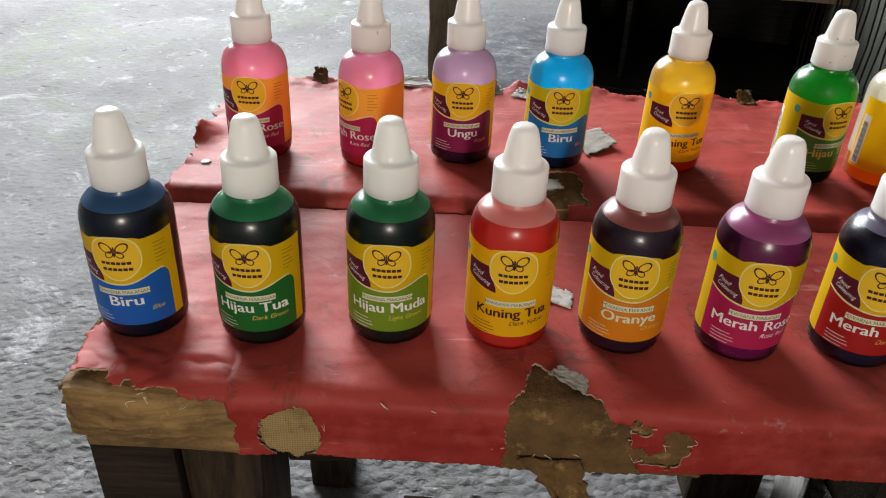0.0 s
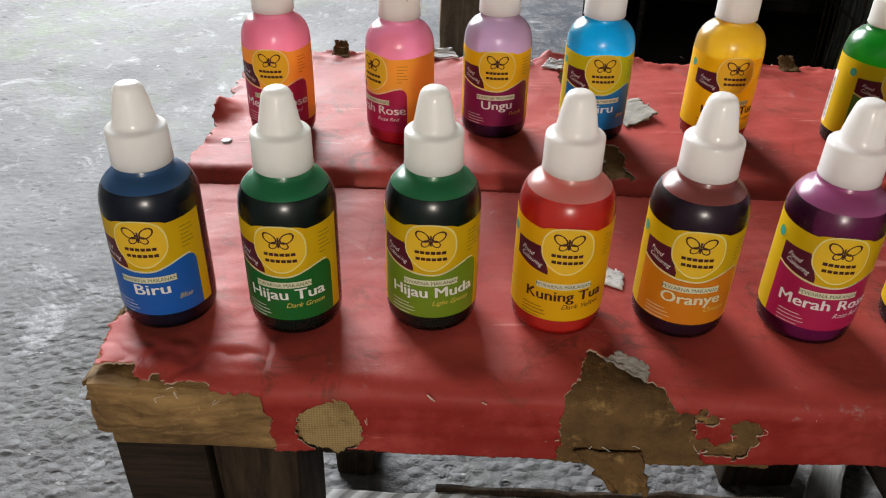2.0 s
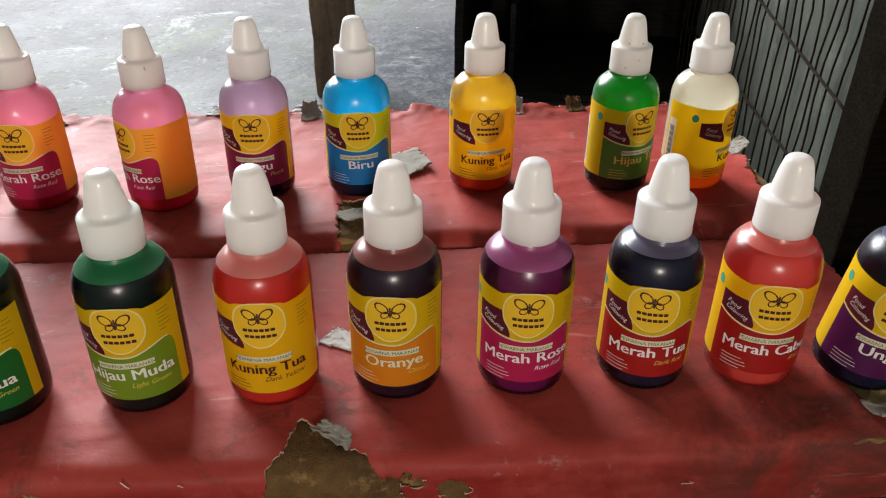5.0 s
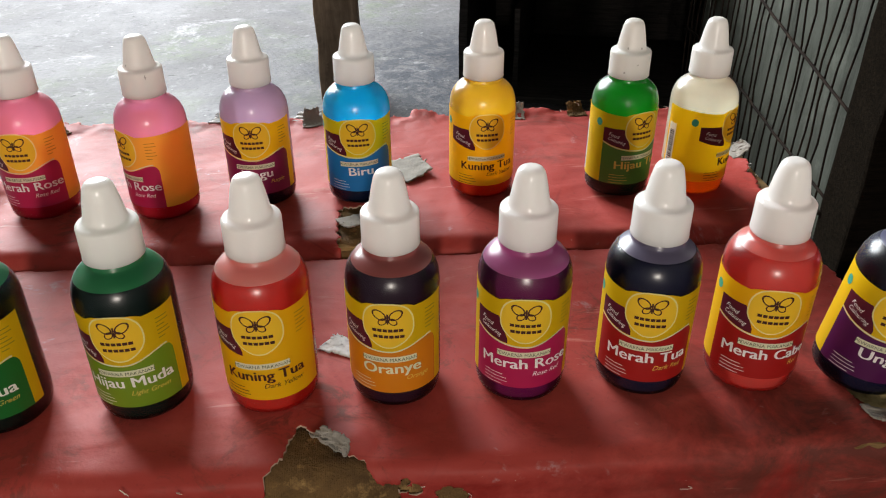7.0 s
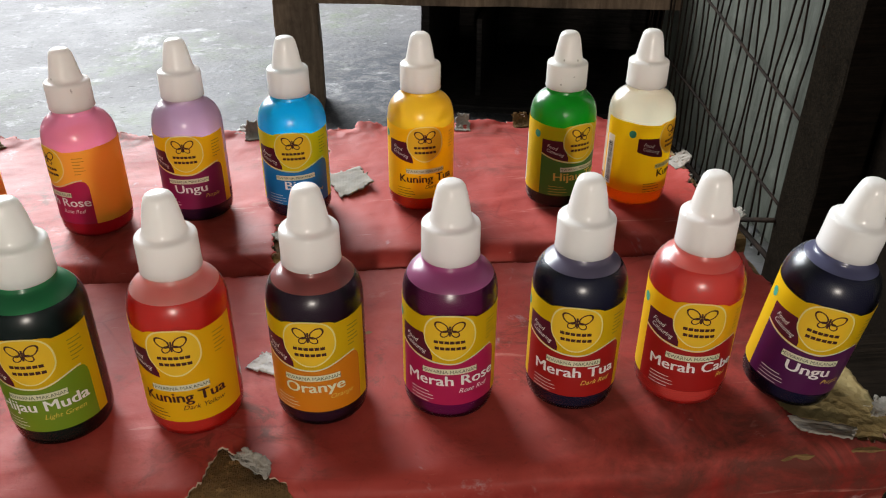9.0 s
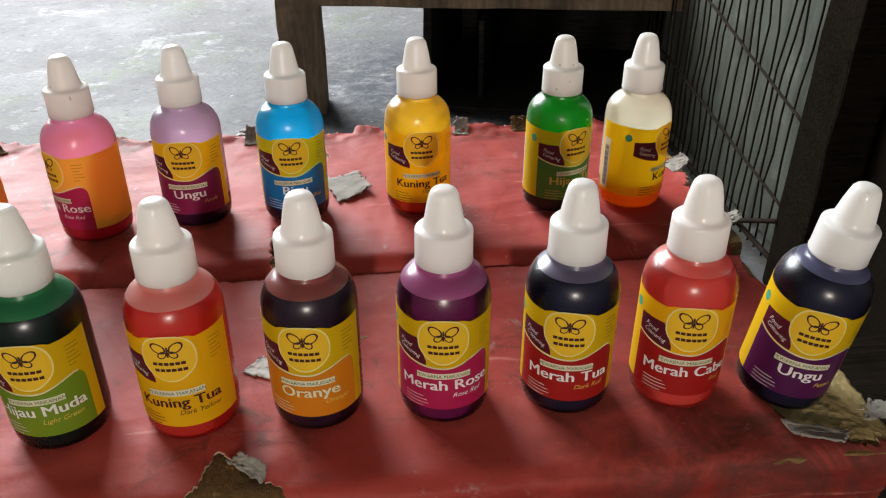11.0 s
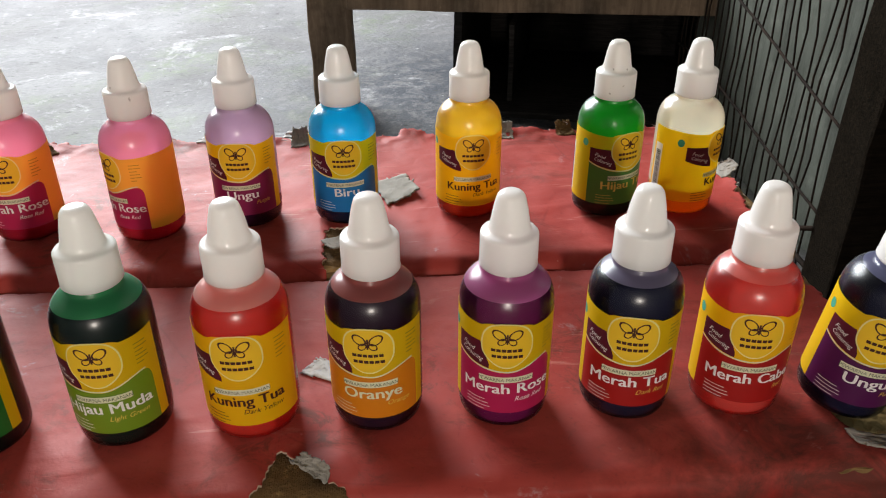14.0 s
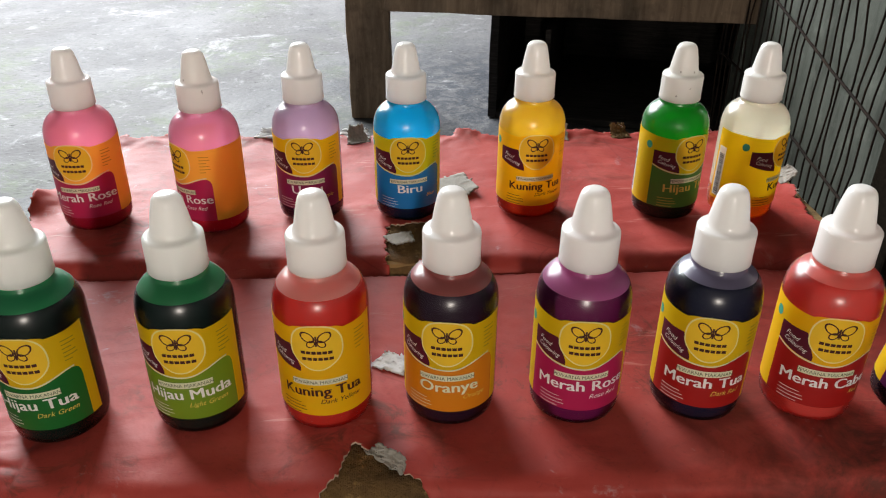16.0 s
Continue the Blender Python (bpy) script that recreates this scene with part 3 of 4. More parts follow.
flap("torn_flap", pose(0.058, 0.372, 0.3312, 0, 0, 200), 0.016, 0.014, BACKING, 0.002, 6, label="loose brown scrap of backing")
for k, (fx, fy, turn, wide, up) in enumerate([(-0.078, 0.494, 0, 0.016, 0.012), (0.034, 0.488, 14, 0.020, 0.013), (0.160, 0.490, -8, 0.014, 0.012), (0.199, 0.492, 5, 0.018, 0.010),
                                              (-0.116, 0.486, 40, 0.014, 0.008), (0.272, 0.430, -80, 0.020, 0.010), (0.276, 0.366, -95, 0.018, 0.006)]):
    flap("curled_edge", pose(fx, fy, 0.331, 0, 0, turn), wide * 0.8, 0.012, (BURLAP, BACKING, BACKING, BURLAP)[k % 4], up * 0.7, 20 + k, label="curled frayed edge of the cover")

for fx, fy, turn, wide in ((-0.018, 0.497, 4, 0.030), (0.030, 0.495, -6, 0.024), (0.052, 0.484, -20, 0.014)):
    flap("frayed_strip", pose(fx, fy, 0.3318, 0, 0, turn), wide, 0.010, PAPER, 0.003, 31 + fx * 90, label="pale frayed strip of the cover's lining")

# the sacking that hangs below the front edge
hang = bmesh.new()
rows = []
for j in range(15):
    row = []
    for i in range(17):
        u, v = i / 16 - 0.5, j / 14
        w = 0.024 * (1 - 0.5 * v) * (1 + 0.25 * n3(0, v, 93, 6))
        row.append(hang.verts.new((0.050 + u * w + 0.010 * v + 0.001 * n3(u, v, 90, 8), 0.2085 + 0.0016 * n3(u, v, 91, 5) - 0.004 * v, 0.301 - 0.017 * v * (1 + 0.3 * n3(u, 0, 92, 6)))))
    rows.append(row)
for a, b in zip(rows, rows[1:]):
    for i in range(16):
        hang.faces.new((a[i], b[i], b[i + 1], a[i + 1]))
ragged = part("hanging_scrap", hang, BURLAP, bench, "ragged brown scrap hanging from the edge", smooth=True)
ragged.modifiers.new("thickness", "SOLIDIFY").thickness = 0.0009

# loose threads along the tears
threads = bmesh.new()
rnd = random.Random(4)
spots = [(0.035 + 0.055 * rnd.random(), 0.2095, 0.300 + 0.022 * rnd.random()) for _ in range(18)] + [(-0.058 + 0.028 * rnd.random(), 0.2095, 0.302 + 0.018 * rnd.random()) for _ in range(9)]
spots += [(0.085 + 0.09 * rnd.random(), 0.2093, 0.306 + 0.016 * rnd.random()) for _ in range(10)] + [(-0.03 + 0.05 * rnd.random(), 0.2093, 0.308 + 0.014 * rnd.random()) for _ in range(8)]
spots += [(-0.120 + 0.055 * rnd.random(), 0.2093 + 0.003 * rnd.random(), 0.318 + 0.006 * rnd.random()) for _ in range(12)] + [(0.245 + 0.035 * rnd.random(), 0.22 + 0.02 * rnd.random(), 0.3268) for _ in range(8)]
spots += [(-0.11 + 0.38 * rnd.random(), 0.492 + 0.008 * rnd.random(), 0.334 + 0.004 * rnd.random()) for _ in range(16)] + [(0.272 + 0.006 * rnd.random(), 0.36 + 0.1 * rnd.random(), 0.333) for _ in range(12)]
for sx, sy, sz in spots[::3]:
    d = Vector((rnd.uniform(-1, 1), rnd.uniform(-0.5, 0.2), rnd.uniform(-1, 0.6))).normalized() * rnd.uniform(0.001, 0.0036)
    bend = Vector((rnd.uniform(-1, 1), rnd.uniform(-0.6, 0.2), rnd.uniform(-1, 1))) * 0.0018
    p = Vector((sx, sy, sz))
    tube(threads, [p, p + d * 0.35 + bend, p + d * 0.7 + bend * 1.2, p + d], rnd.uniform(0.00007, 0.00014), 4)
tagged(part("frayed_threads", threads, THREAD, bench, "pale frayed threads"), kind="stuff")
nail = lathe([(0.0018, -0.002), (0.0030, 0.0), (0.0028, 0.0007), (0.0012, 0.0012)], 14)
bmesh.ops.transform(nail, matrix=Matrix.Translation((-0.119, 0.3765, 0.3300)), verts=nail.verts)
part("nail", nail, NAIL, bench, "dull nail head", smooth=True)


def leg(x0, x1, y0, y1, seed):
    part("leg", block(x0, x1, y0, y1, 0.0, 0.2965, bevel=0.003, cuts=0.02, wobble=0.002, seed=seed), LEG_WOOD, bench, "dark weathered timber leg")


leg(-0.0915, -0.060, 0.221, 0.262, 1)
leg(0.215, 0.272, 0.222, 0.262, 2)
leg(-0.0915, -0.060, 0.45, 0.492, 3)
leg(0.215, 0.272, 0.45, 0.492, 4)
part("cross_rail", block(-0.1255, -0.0925, 0.2165, 0.492, 0.243, 0.2925, bevel=0.002, cuts=0.02, wobble=0.0015, seed=5), DARK_WOOD, bench)
part("cross_rail", block(-0.0598, -0.030, 0.262, 0.45, 0.236, 0.2955, bevel=0.002, cuts=0.02, wobble=0.0015, seed=9), DARK_WOOD, bench)
part("batten", block(-0.124, -0.060, 0.2145, 0.25, 0.2905, 0.2975, bevel=0.001, cuts=0.02, wobble=0.001, seed=8), RAW_WOOD, bench, "thin brown batten under the plank")
part("cross_rail", block(0.216, 0.271, 0.262, 0.45, 0.255, 0.296, bevel=0.002, cuts=0.02, wobble=0.0015, seed=6), DARK_WOOD, bench)


# ---- under and beyond the bench ----
part("shelf", block(-0.0900, 0.270, 0.2610, 0.352, 0.084, 0.102, bevel=0.002, cuts=0.02, wobble=0.0025, seed=20), SAWN, bench, "grey weathered shelf board with slanted saw marks")
part("shelf_edge", block(-0.01, 0.270, 0.3515, 0.3545, 0.086, 0.1045, bevel=0.0008, cuts=0.012, wobble=0.003, seed=21), LEG_WOOD, bench, "splintered brown edge of the shelf")

stick = thing("wooden_stick", pose(0.285, 0.43, 0.012, 0, 0, 62), "grey weathered stick lying on the ground", "stick")
part("shaft", block(-0.12, 0.12, -0.012, 0.012, -0.011, 0.011, bevel=0.004, cuts=0.02, wobble=0.002, seed=30), GREY_WOOD, stick)

stand = thing("timber_stand", pose(0, 1.40, 0), "dark brown timber post with a low crosswise rail", "stand")
part("post", block(-0.037, 0.037, -0.01, 0.062, 0, 0.62, bevel=0.004, cuts=0.05, wobble=0.003, seed=40), POST_WOOD, stand)
part("rail", block(0.0, 0.70, -0.02, 0.025, 0.0, 0.10, bevel=0.004, cuts=0.05, wobble=0.003, seed=41, m=pose(0.032, 0.0, 0.192, 0, -1.5, -15)), POST_WOOD, stand)

crate = thing("open_crate", pose(0.208, 1.392, 0, 0, 0, -15), "open wooden crate on the ground, its shade painted as very dark wood", "crate")
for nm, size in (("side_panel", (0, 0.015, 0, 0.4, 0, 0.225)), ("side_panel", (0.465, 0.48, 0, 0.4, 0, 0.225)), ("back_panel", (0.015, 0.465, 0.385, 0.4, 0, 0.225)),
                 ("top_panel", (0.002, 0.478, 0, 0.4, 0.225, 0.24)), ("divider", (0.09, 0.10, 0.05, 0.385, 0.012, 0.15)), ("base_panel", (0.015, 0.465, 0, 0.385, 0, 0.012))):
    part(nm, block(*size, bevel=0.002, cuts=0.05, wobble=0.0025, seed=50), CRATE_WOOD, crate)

# cage of bent wires over a pale board
cage = thing("wire_cage", pose(0.575, 0, 0), "rusty wire cage with a pale board behind its bent wires", "cage")
part("board", block(0.022, 0.034, 0.795, 1.30, 0.02, 0.62, cuts=0.04, wobble=0.002, seed=60), BOARD, cage, "pale greenish grey board")
for k in range(26):
    y = 0.800 + k * 0.020
    pts = []
    for j in range(15):
        z = 0.015 + 0.60 * j / 14
        pts.append((0.006 * n3(y, z, 61, 9), y + 0.011 * n3(y * 3, z, 62 + k, 7) + 0.007 * n3(y, z, 63 + k, 22), z))
    part("wire", tube(bmesh.new(), pts, 0.0013, 6), WIRE, cage, smooth=True)
for za, zb, rad in ((0.271, 0.197, 0.0018), (0.139, 0.094, 0.0018), (0.028, 0.028, 0.0034), (0.41, 0.34, 0.0024)):
    pts = [(-0.004 + 0.002 * n3(k, za, 64, 0.7), 0.78 + 0.52 * k / 16, zb + (za - zb) * min(1.2, k / 11) + 0.002 * n3(k, za, 65, 0.6)) for k in range(17)]
    part("rod", tube(bmesh.new(), pts, rad, 8), WIRE, cage, smooth=True)
part("brace", tube(bmesh.new(), [(-0.012, 0.93, 0.006), (-0.012, 0.86, 0.045), (-0.012, 0.785, 0.085)], 0.003, 8), WIRE, cage, smooth=True)
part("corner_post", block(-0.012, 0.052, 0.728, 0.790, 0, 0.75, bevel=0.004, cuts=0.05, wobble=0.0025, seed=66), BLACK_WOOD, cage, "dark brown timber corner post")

cabinet = thing("dark_cabinet", pose(0.60, 0.27, 0), "dark timber cabinet with deep shade put into its colour", "cabinet")
# added low block that keeps the floor beside the bench black
part("floor_cover", block(-0.26, -0.001, -0.25, 0.22, 0, 0.15, bevel=0.005, cuts=0.06, wobble=0.002, seed=71), BLACK_WOOD, cabinet, "low near-black block added to hide the lit floor")
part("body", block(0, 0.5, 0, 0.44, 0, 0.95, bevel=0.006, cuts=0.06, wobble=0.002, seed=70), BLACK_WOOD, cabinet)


# ---- bottles of food colouring ----
R_BODY = 0.0165
BODY = [(0.0122, 0.0004), (0.0145, 0.0006), (0.0157, 0.0017), (0.0162, 0.0036), (0.0165, 0.008), (0.0165, 0.0458), (0.01642, 0.0478), (0.01612, 0.0500), (0.0155, 0.0521), (0.0146, 0.0540),
        (0.0134, 0.0556), (0.0119, 0.0570), (0.0104, 0.0579), (0.0095, 0.0584), (0.0091, 0.0591), (0.0091, 0.0630)]
CAP_LINE = [(0.0088, 0.0604), (0.0096, 0.0604), (0.00995, 0.0608), (0.00995, 0.0615), (0.0098, 0.0621), (0.0098, 0.0628), (0.0098, 0.0717), (0.0097, 0.0724), (0.0093, 0.0729), (0.0086, 0.0732), (0.0076, 0.0735),
            (0.0071, 0.0741), (0.0067, 0.0756), (0.0064, 0.0772), (0.0058, 0.0808), (0.0051, 0.0840), (0.0046, 0.0857), (0.0039, 0.0867), (0.0029, 0.0873), (0.0014, 0.0875)]


def mesh_of(bm, name, materials, smooth=True):
    me = bpy.data.meshes.new(name)
    bm.to_mesh(me)
    bm.free()
    for m in materials:
        me.materials.append(m)
    for p in me.polygons:
        p.use_smooth = smooth
    return me


def wrap(bm, off, cut=0.8):
    """Lay a flat drawing, in millimetres (s across, h up), round the bottle."""
    if bm.verts:
        lo, hi = min(v.co.x for v in bm.verts), max(v.co.x for v in bm.verts)
        s = math.ceil(lo / cut) * cut
        while s < hi:
            bmesh.ops.bisect_plane(bm, geom=bm.verts[:] + bm.edges[:] + bm.faces[:], plane_co=(s, 0, 0), plane_no=(1, 0, 0))
            s += cut
    r = R_BODY + off
    for v in bm.verts:
        a = v.co.x / 16.0
        v.co = Vector((r * math.sin(a), -r * math.cos(a), (v.co.y + 2.7) * 0.00103))
    return bm


def shape(*outlines):
    """Flat faces from outlines of (s, h)."""
    bm = bmesh.new()
    for pts in outlines:
        f = bm.faces.new([bm.verts.new((s, h, 0)) for s, h in pts])
        if f.normal.z < 0:
            f.normal_flip()
    bm.normal_update()
    for f in bm.faces:
        if f.normal.z < 0:
            f.normal_flip()
    bmesh.ops.triangulate(bm, faces=[f for f in bm.faces if len(f.verts) > 4])
    return bm


def bar(s0, s1, h0, h1, tilt=0.0):
    return [(s0, h0 + tilt * s0), (s1, h0 + tilt * s1), (s1, h1 + tilt * s1), (s0, h1 + tilt * s0)]


def strip(s0, s1, lo, hi, n=48):
    ss = [s0 + (s1 - s0) * i / n for i in range(n + 1)]
    return [(s, lo(s)) for s in ss] + [(s, hi(s)) for s in reversed(ss)]


def lettering(body, size, s, h, turn=0.0, shear=0.0, bold=0.0, align="CENTER", squeeze=1.0, width=0.0):
    cu = bpy.data.curves.new("lettering", "FONT")
    cu.body, cu.size, cu.shear, cu.offset, cu.align_x = body, size, shear, bold, align
    cu.resolution_u = 3
    tmp = bpy.data.objects.new("tmp", cu)
    scene.collection.objects.link(tmp)
    dg = bpy.context.evaluated_depsgraph_get()
    me = bpy.data.meshes.new_from_object(tmp.evaluated_get(dg))
    bm = bmesh.new()
    bm.from_mesh(me)
    bpy.data.objects.remove(tmp)
    bpy.data.meshes.remove(me)
    bpy.data.curves.remove(cu)
    if width:
        xs = [v.co.x for v in bm.verts]
        squeeze = width / (max(xs) - min(xs))
    bmesh.ops.transform(bm, matrix=pose(s, h, 0, 0, 0, turn) @ Matrix.Diagonal((squeeze, 1, 1, 1)), verts=bm.verts)
    return bm


def joined(*bms):
    out = bmesh.new()
    for b in bms:
        me = bpy.data.meshes.new("tmp")
        b.to_mesh(me)
        b.free()
        out.from_mesh(me)
        bpy.data.meshes.remove(me)
    return out


def label_top(s):
    bump = max(0.0, 1 - (abs(s + 0.4) / 8.9) ** 4)
    return 40.6 + 1.5 * bump + 0.9 * (min(abs(s), 24) / 22) ** 2


def panel_top(s):
    if s < 0:
        return 22.6 + 0.010 * s * s
    return 22.6 + 4.2 * (1 - math.cos(math.pi * min(1.0, s / 15.0))) / 2


def emblem_outline(grow):
    pts = []
    for i in range(44):
        a = 2 * math.pi * i / 44
        x, y = math.cos(a), math.sin(a)
        w = 8.3 + grow if y > 0 else (8.3 + grow) * (1 - 0.42 * y * y)
        pts.append((-0.4 + w * math.copysign(abs(x) ** 0.75, x), 33.6 + (8.5 + grow) * math.copysign(abs(y) ** 0.85, y)))
    return pts


def ring_outline(cx, cy, rx, ry, turn, width):
    """A thin loop as a closed band, drawn in two halves."""
    out = []
    for half in (0, 1):
        outer, inner = [], []
        for i in range(13):
            a = math.pi * (half + i / 12)
            for lst, k in ((outer, 1.0), (inner, 1 - width)):
                x, y = rx * k * math.cos(a), ry * k * math.sin(a)
                c, s = math.cos(radians(turn)), math.sin(radians(turn))
                lst.append((cx + c * x - s * y, cy + s * x + c * y))
        out.append(outer + inner[::-1])
    return out


S_LEFT, S_RIGHT = -38.0, 21.5
FADED = print_mat("faded_label_yellow", (0.92, 0.57, 0.06), 0.5)
long_label_mesh = mesh_of(wrap(shape(strip(S_LEFT, 46.0, lambda s: 5.3, label_top, 64)), 0.00010), "long_label", [FADED])
label_mesh = mesh_of(wrap(shape(strip(S_LEFT, S_RIGHT, lambda s: 5.3, label_top, 64)), 0.00010), "label", [YELLOW])
rim_mesh = mesh_of(wrap(shape(emblem_outline(0.5)), 0.00022), "emblem_rim", [RIM])
emblem_mesh = mesh_of(wrap(shape(emblem_outline(0.0)), 0.00028), "emblem", [PALE])
wings = ring_outline(-3.1, 38.1, 2.7, 1.75, -38, 0.24) + ring_outline(2.3, 38.1, 2.7, 1.75, 38, 0.24) + ring_outline(-2.1, 35.5, 1.7, 1.25, 42, 0.28) + ring_outline(1.3, 35.5, 1.7, 1.25, -42, 0.28)
wings += [bar(-0.7, -0.1, 34.6, 38.6)]
# the maker's name as two rows of plain dark bars
for row, h0 in ((0, 31.2), (1, 28.7)):
    for k in range(6):
        s0 = -5.6 + row * 0.3 + k * 1.75
        wings.append(bar(s0, s0 + 1.45, h0 + 0.2, h0 + 1.35))
crest_mesh = mesh_of(wrap(shape(*wings), 0.00034), "crest", [BROWN_INK], False)
patch_pts = strip(-19.5, -6.2, lambda s: panel_top(s) + 0.9, lambda s: 34.2 if s < -9.5 else 34.2 - 0.9 * (s + 9.5) ** 1.0 * 2.9)
patch_mesh = mesh_of(wrap(shape(patch_pts), 0.00020), "food_patch", [MAROON])
food = joined(lettering("Food", 2.5, -14.4, 30.0, -14, 0.2, 0), lettering("Colouring", 2.5, -12.9, 27.3, -14, 0.2, 0, squeeze=0.85))
food_mesh = mesh_of(wrap(food, 0.00032), "patch_lettering", [WHITE_INK], False)
mark_pts = [(-22.5 + 1.7 * math.cos(i * math.pi / 12), 36 + 1.9 * math.sin(i * math.pi / 12)) for i in range(24)]
mark_mesh = mesh_of(wrap(joined(shape(mark_pts)), 0.00024), "round_mark", [GREEN_MARK])
code = [bar(-35.6, -32.6, 8 + 1.0 * i, 8 + 1.0 * i + (0.65 if i % 3 else 0.35)) for i in range(22)]
code_back_mesh = mesh_of(wrap(shape(bar(-36.6, -31.8, 7, 33)), 0.00020), "code_field", [WHITE_INK])
code_mesh = mesh_of(wrap(shape(*code), 0.00028), "barcode", [BLACK_INK], False)
small_right = [bar(12.6, 12.6 + w, 37.6 - 1.5 * i, 37.95 - 1.5 * i) for i, w in enumerate((4.6, 4.9, 3.2, 4.4, 4.8, 2.6))]
small_mesh = mesh_of(wrap(shape(*small_right), 0.00026), "small_print", [SMALL_INK], False)
ink_lines = [bar(-14.5, -14.5 + w, 10.2 - 1.4 * i, 10.42 - 1.4 * i) for i, w in enumerate((7.2, 8.6, 9.0, 7.0))]
box_mesh = mesh_of(wrap(shape(bar(-9.6, 9.0, 18.6, 21.0, 0.03)), 0.00030), "cream_field", [BOXED])
box_text_mesh = mesh_of(wrap(lettering("PEWARNA MAKANAN", 2.0, -0.3, 19.1, 1.7, 0, 0, squeeze=0.95), 0.00038), "field_lettering", [print_mat("green_grey_ink", (0.10, 0.13, 0.07))], False)
line_mesh = mesh_of(wrap(shape(strip(-19.5, 15.0, lambda s: panel_top(s) + 0.25, lambda s: panel_top(s) + 0.75)), 0.00030), "curved_line", [BOXED])
cap_mesh = mesh_of(lathe(CAP_LINE, 72, ribs=(0.0628, 0.0715, 36, 0.00006)), "cap", [CAP])
cap_spot_mesh = cap_mesh.copy()
cap_spot_mesh.materials[0] = CAP_SPOTTED


def panel_outline():
    pts = [(s, 5.32) for s in [-19.5 + 36.7 * i / 40 for i in range(41)]]
    right = [(17.2, 22.4), (17.0, 24.2), (16.4, 25.6), (15.4, 26.5)]
    top = [(s, panel_top(s)) for s in [14.0 - 33.5 * i / 40 for i in range(41)]]
    return pts + right + top


def body_mesh(upper, wet, level):
    """The skin; below the dye's surface it takes the wetted plastic."""
    line = sorted(BODY + [(next(r0 + (r1 - r0) * (level - h0) / (h1 - h0) for (r0, h0), (r1, h1) in zip(BODY, BODY[1:]) if h0 <= level <= h1), level)], key=lambda p: p[1])
    me = mesh_of(lathe(line, 56), "body", [upper, wet])
    for p in me.polygons:
        p.material_index = 1 if p.center.z < level else 0
    return me


def liquid_mesh(level, mat):
    line = [(r - 0.0008, h + 0.0006) for r, h in BODY if h + 0.0006 < level]
    nxt = [(r, h) for r, h in BODY if h + 0.0006 >= level][0]
    (r0, h0) = line[-1]
    k = (level - h0) / max(1e-6, nxt[1] + 0.0006 - h0)
    line.append((r0 + (nxt[0] - 0.0008 - r0) * k, level))
    return mesh_of(lathe(line, 48), "liquid", [mat])


WIDTHS = {"Biru": 11.5, "Hijau Tua": 26, "Hijau Muda": 29, "Kuning Tua": 27, "Oranye": 20, "Merah Rose": 32, "Merah Tua": 29, "Merah Cabe": 31, "Ungu": 14.5, "Kuning": 17}


def bottle(key, x, y, z, facing, words, second, shell, clear, liquid, level, dye_glow, panel, ink, sub_ink, label, group, spotted=False, size=4.4, line=True, tall_text=14.0, lean=(0, 0), long=False):
    th = thing("dropper_bottle", pose(x, y, z, *lean) @ pose(0, 0, 0, 0, 0, facing), label, "bottle", group)

    def piece(name, me, parent, text=""):
        ob = new(name, me)
        ob.parent = parent
        if text:
            ob["label"] = text
        return ob

    piece("body", body_mesh(shell_mat(key + "_plastic", shell, clear), wet_mat(key + "_wet_plastic", liquid), level), th, "milky squeeze bottle stained by dye")
    piece("liquid", liquid_mesh(level, liquid_mat(key + "_dye", liquid, dye_glow)), th, "food dye inside the bottle")
    piece("cap", cap_spot_mesh if spotted else cap_mesh, th, "white conical dropper cap")
    lab = piece("label", long_label_mesh if long else label_mesh, th, "yellow printed paper label")
    if panel:
        pm = print_mat(key + "_panel", panel, 0.15)
        piece("colour_panel", mesh_of(wrap(shape(panel_outline()), 0.00015), "colour_panel", [pm]), lab)
    if line:
        piece("curved_line", line_mesh, lab)
    piece("emblem_rim", rim_mesh, lab)
    piece("emblem", emblem_mesh, lab)
    tagged(piece("crest", crest_mesh, lab), kind="stuff")
    piece("food_patch", patch_mesh, lab)
    piece("patch_lettering", food_mesh, lab)
    tagged(piece("small_print", small_mesh, lab), kind="stuff")
    piece("round_mark", mark_mesh, lab)
    piece("code_field", code_back_mesh, lab)
    tagged(piece("barcode", code_mesh, lab), kind="stuff")
    piece("cream_field", box_mesh, lab)
    piece("field_lettering", box_text_mesh, lab)
    strokes = [wrap(lettering(words, size * 1.35, 0.4 + k * 0.16, tall_text, 2.0, 0, 0, width=WIDTHS[words]), 0.00036 + k * 0.00003) for k in (-1, 0, 1)]
    piece("name_lettering", mesh_of(joined(*strokes), "name_lettering", [ink], False), lab)
    if second:
        piece("second_lettering", mesh_of(wrap(lettering(second, 2.7, 13.2, tall_text - 2.9, 2.0, 0.35, 0.0, "RIGHT"), 0.00034), "second_lettering", [sub_ink], False), lab)
    piece("fine_print", mesh_of(wrap(shape(*ink_lines), 0.00030), "fine_print", [ink], False), lab)
    return th


ROW_F, ROW_B = "bottles in the front row", "bottles in the back row"
ZF, ZB = FRONT_TOP + 0.0005, BACK_TOP + 0.0012
NAVY, BLUE_PANEL = (0.006, 0.009, 0.022), (0.006, 0.10, 0.42)
MAGENTA_PANEL, RED_PANEL = (0.42, 0.012, 0.075), (0.34, 0.010, 0.008)

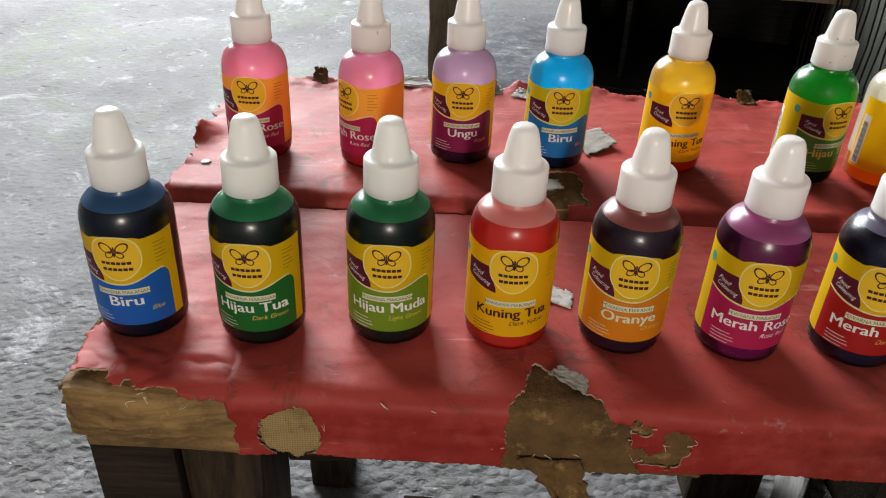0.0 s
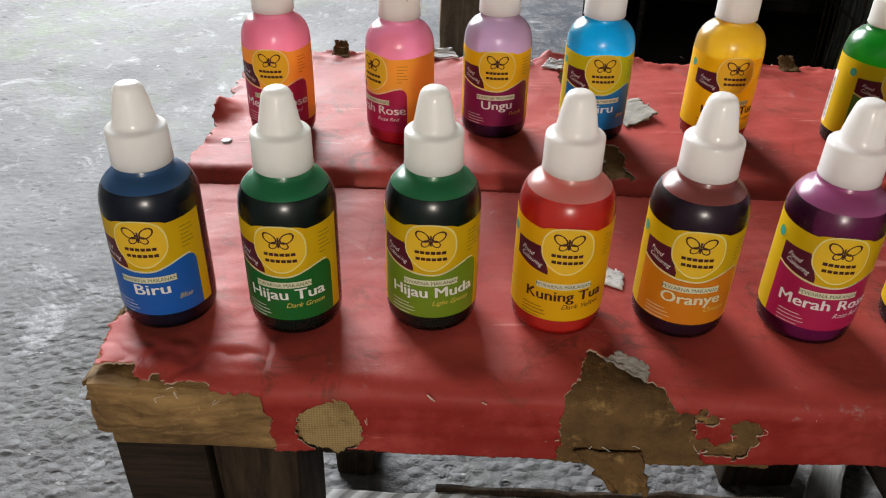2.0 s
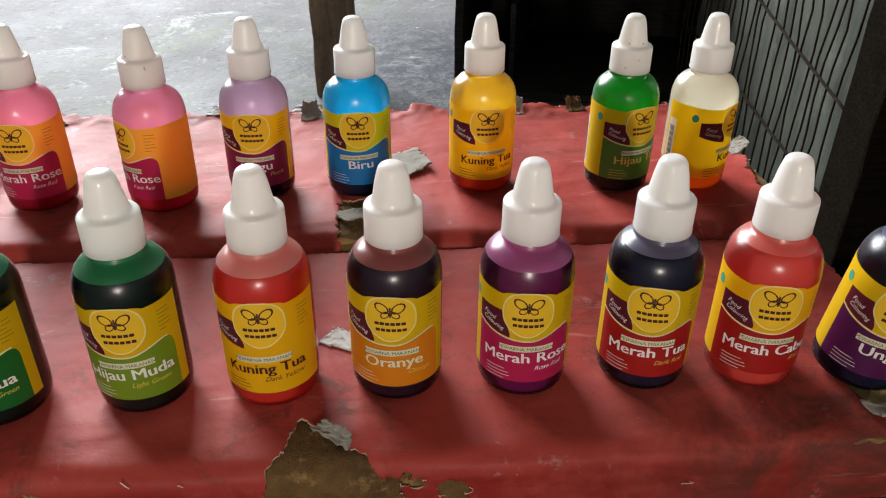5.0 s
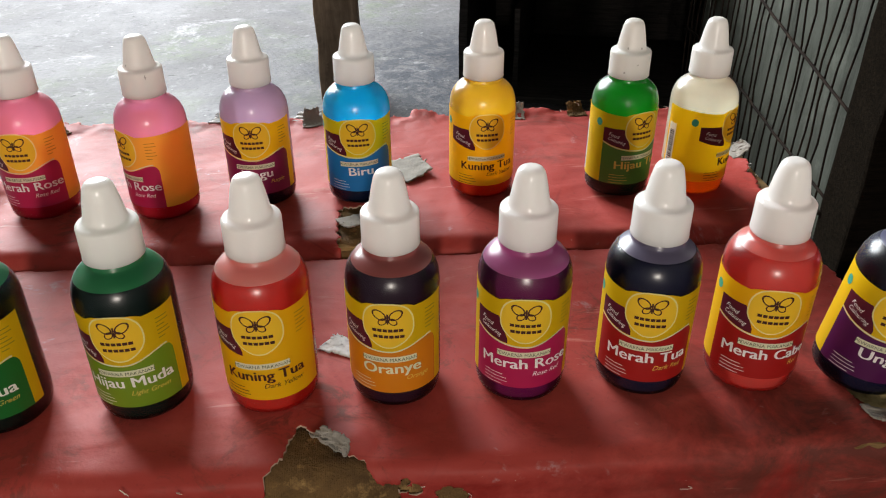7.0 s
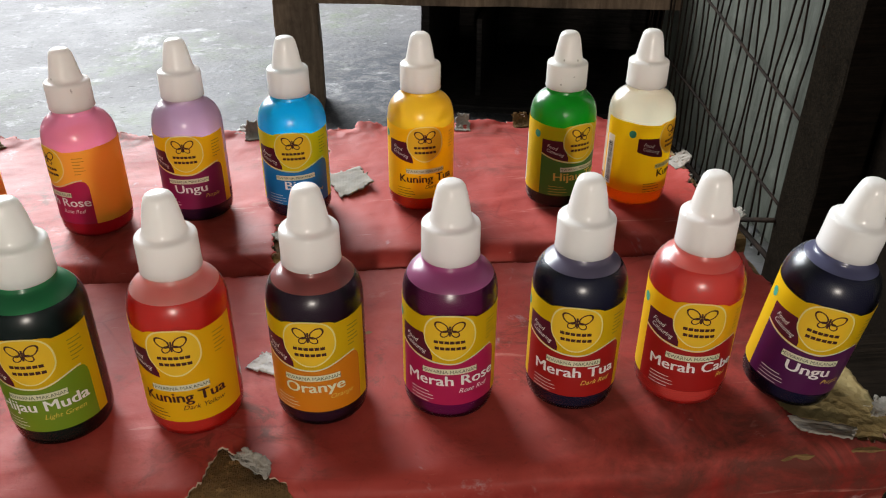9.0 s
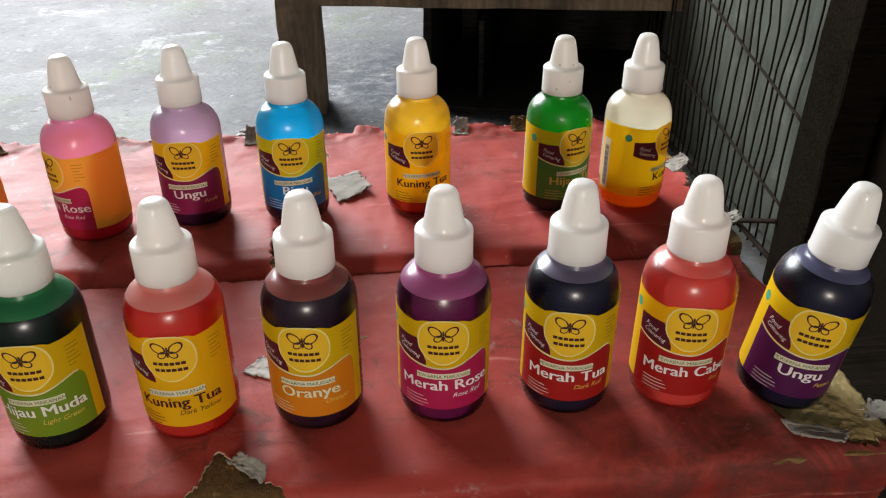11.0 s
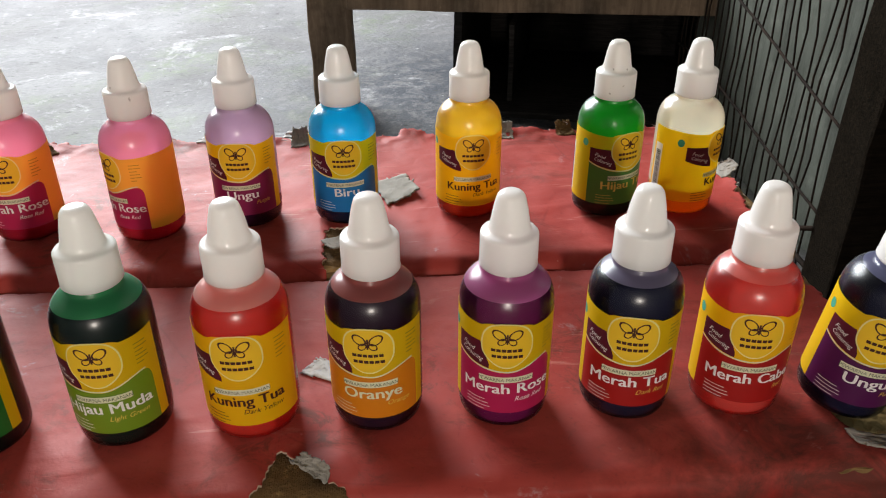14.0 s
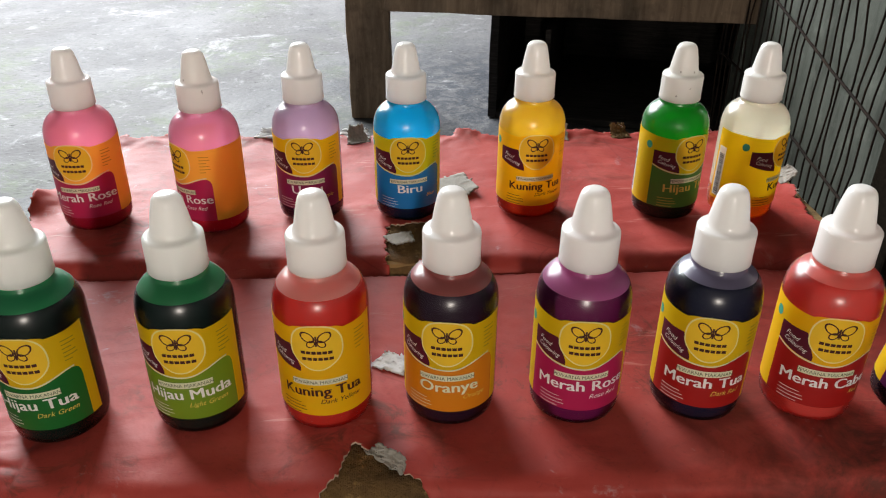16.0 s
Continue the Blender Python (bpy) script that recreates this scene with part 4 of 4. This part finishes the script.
bottle("blue", -0.1083, 0.2509, ZF, 2, "Biru", "Blue", (0.11, 0.32, 0.66), 0.28, NAVY, 0.0545, 0.05, BLUE_PANEL, WHITE_INK, GOLD_INK,
       "bottle of dark blue food dye with blue and yellow label", ROW_F)
bottle("dark_green", -0.0617, 0.2505, ZF, 0, "Hijau Tua", "Dark Green", (0.07, 0.58, 0.24), 0.25, (0.005, 0.012, 0.010), 0.0543, 0.05, (0.006, 0.12, 0.018), WHITE_INK, GOLD_INK,
       "bottle of dark green food dye with green and yellow label", ROW_F)
bottle("light_green", -0.0124, 0.2543, ZF, 1, "Hijau Muda", "Light Green", (0.08, 0.56, 0.22), 0.25, (0.004, 0.012, 0.010), 0.0543, 0.05, (0.155, 0.25, 0.012), WHITE_INK, GOLD_INK,
       "bottle of green food dye with light green label", ROW_F)
bottle("dark_yellow", 0.0334, 0.2545, ZF, 0, "Kuning Tua", "Dark Yellow", (1.0, 0.70, 0.62), 0.25, (0.78, 0.075, 0.055), 0.0545, 0.6, None, BROWN_INK, BROWN_INK,
       "bottle of orange-red food dye with plain yellow label", ROW_F, line=False, size=4.2)
bottle("orange", 0.0784, 0.2549, ZF, -6, "Oranye", "Orange", (0.85, 0.25, 0.22), 0.28, (0.026, 0.009, 0.022), 0.0550, 0.05, (0.64, 0.20, 0.006), BOXED, GOLD_INK,
       "bottle of dark red-brown food dye with orange label", ROW_F)
bottle("rose_red", 0.1246, 0.2539, ZF, -5, "Merah Rose", "Rose Red", (0.88, 0.27, 0.60), 0.26, (0.150, 0.009, 0.075), 0.0535, 0.06, MAGENTA_PANEL, WHITE_INK, WHITE_INK,
       "bottle of magenta food dye with pink and yellow label", ROW_F)
bottle("dark_red", 0.1702, 0.2537, ZF, -14, "Merah Tua", "Dark Red", (0.46, 0.40, 0.58), 0.28, (0.012, 0.012, 0.034), 0.0560, 0.05, RED_PANEL, WHITE_INK, GOLD_INK,
       "bottle of blackish food dye with red and yellow label", ROW_F)
bottle("chilli_red", 0.2120, 0.2522, ZF, -11, "Merah Cabe", "Red", (1.0, 0.42, 0.36), 0.25, (0.85, 0.150, 0.125), 0.0560, 0.6, RED_PANEL, WHITE_INK, GOLD_INK,
       "bottle of bright red food dye with red label", ROW_F)
bottle("purple", 0.2522, 0.2477, ZF + 0.0006, -20, "Ungu", "Purple", (0.32, 0.32, 0.55), 0.28, (0.012, 0.012, 0.036), 0.0565, 0.05, (0.075, 0.006, 0.060), WHITE_INK, GOLD_INK,
       "bottle of dark purple food dye leaning on bare foam", ROW_F, lean=(4, 6))

bottle("old_rose", -0.0932, 0.3930, ZB, 0, "Merah Rose", "Rose Red", (1.0, 0.37, 0.48), 0.08, (0.45, 0.01, 0.04), 0.0120, 0.4, MAGENTA_PANEL, WHITE_INK, WHITE_INK,
       "nearly empty pink bottle with magenta and yellow label", ROW_B, long=True)
bottle("spotted_rose", -0.0332, 0.3885, ZB, -46, "Merah Rose", "Rose Red", (1.0, 0.42, 0.57), 0.08, (0.65, 0.02, 0.05), 0.0130, 0.4, MAGENTA_PANEL, WHITE_INK, WHITE_INK,
       "nearly empty pink bottle with a speckled cap", ROW_B, spotted=True, long=True)
bottle("old_purple", 0.0140, 0.3990, ZB, 0, "Ungu", "Purple", (0.62, 0.46, 0.58), 0.10, (0.03, 0.006, 0.03), 0.0130, 0.1, (0.22, 0.010, 0.07), WHITE_INK, GOLD_INK,
       "nearly empty mauve bottle with purple and yellow label", ROW_B)
bottle("old_blue", 0.0638, 0.3985, ZB, 3, "Biru", "Blue", (0.005, 0.52, 0.80), 0.12, (0.006, 0.012, 0.04), 0.0110, 0.1, (0.008, 0.17, 0.46), WHITE_INK, GOLD_INK,
       "nearly empty bright blue bottle with blue label", ROW_B)
bottle("old_yellow", 0.1266, 0.4000, ZB, 4, "Kuning Tua", "Dark Yellow", (1.0, 0.63, 0.07), 0.12, (0.75, 0.07, 0.02), 0.0120, 0.4, None, BROWN_INK, BROWN_INK,
       "nearly empty yellow bottle with plain yellow label", ROW_B, line=False, size=4.2)
bottle("old_green", 0.1978, 0.3960, ZB, 22, "Hijau Tua", "", (0.012, 0.38, 0.03), 0.10, (0.004, 0.02, 0.010), 0.0110, 0.1, (0.07, 0.20, 0.03), GOLD_INK, GOLD_INK,
       "nearly empty bright green bottle with faded label", ROW_B, spotted=True)
bottle("pale_yellow", 0.2382, 0.3955, ZB, 50, "Kuning", "", (0.95, 0.93, 0.72), 0.12, (1.0, 0.36, 0.04), 0.0140, 0.75, None, BROWN_INK, BROWN_INK,
       "nearly empty clear bottle with yellow label and orange dye", ROW_B, line=False, size=4.2)
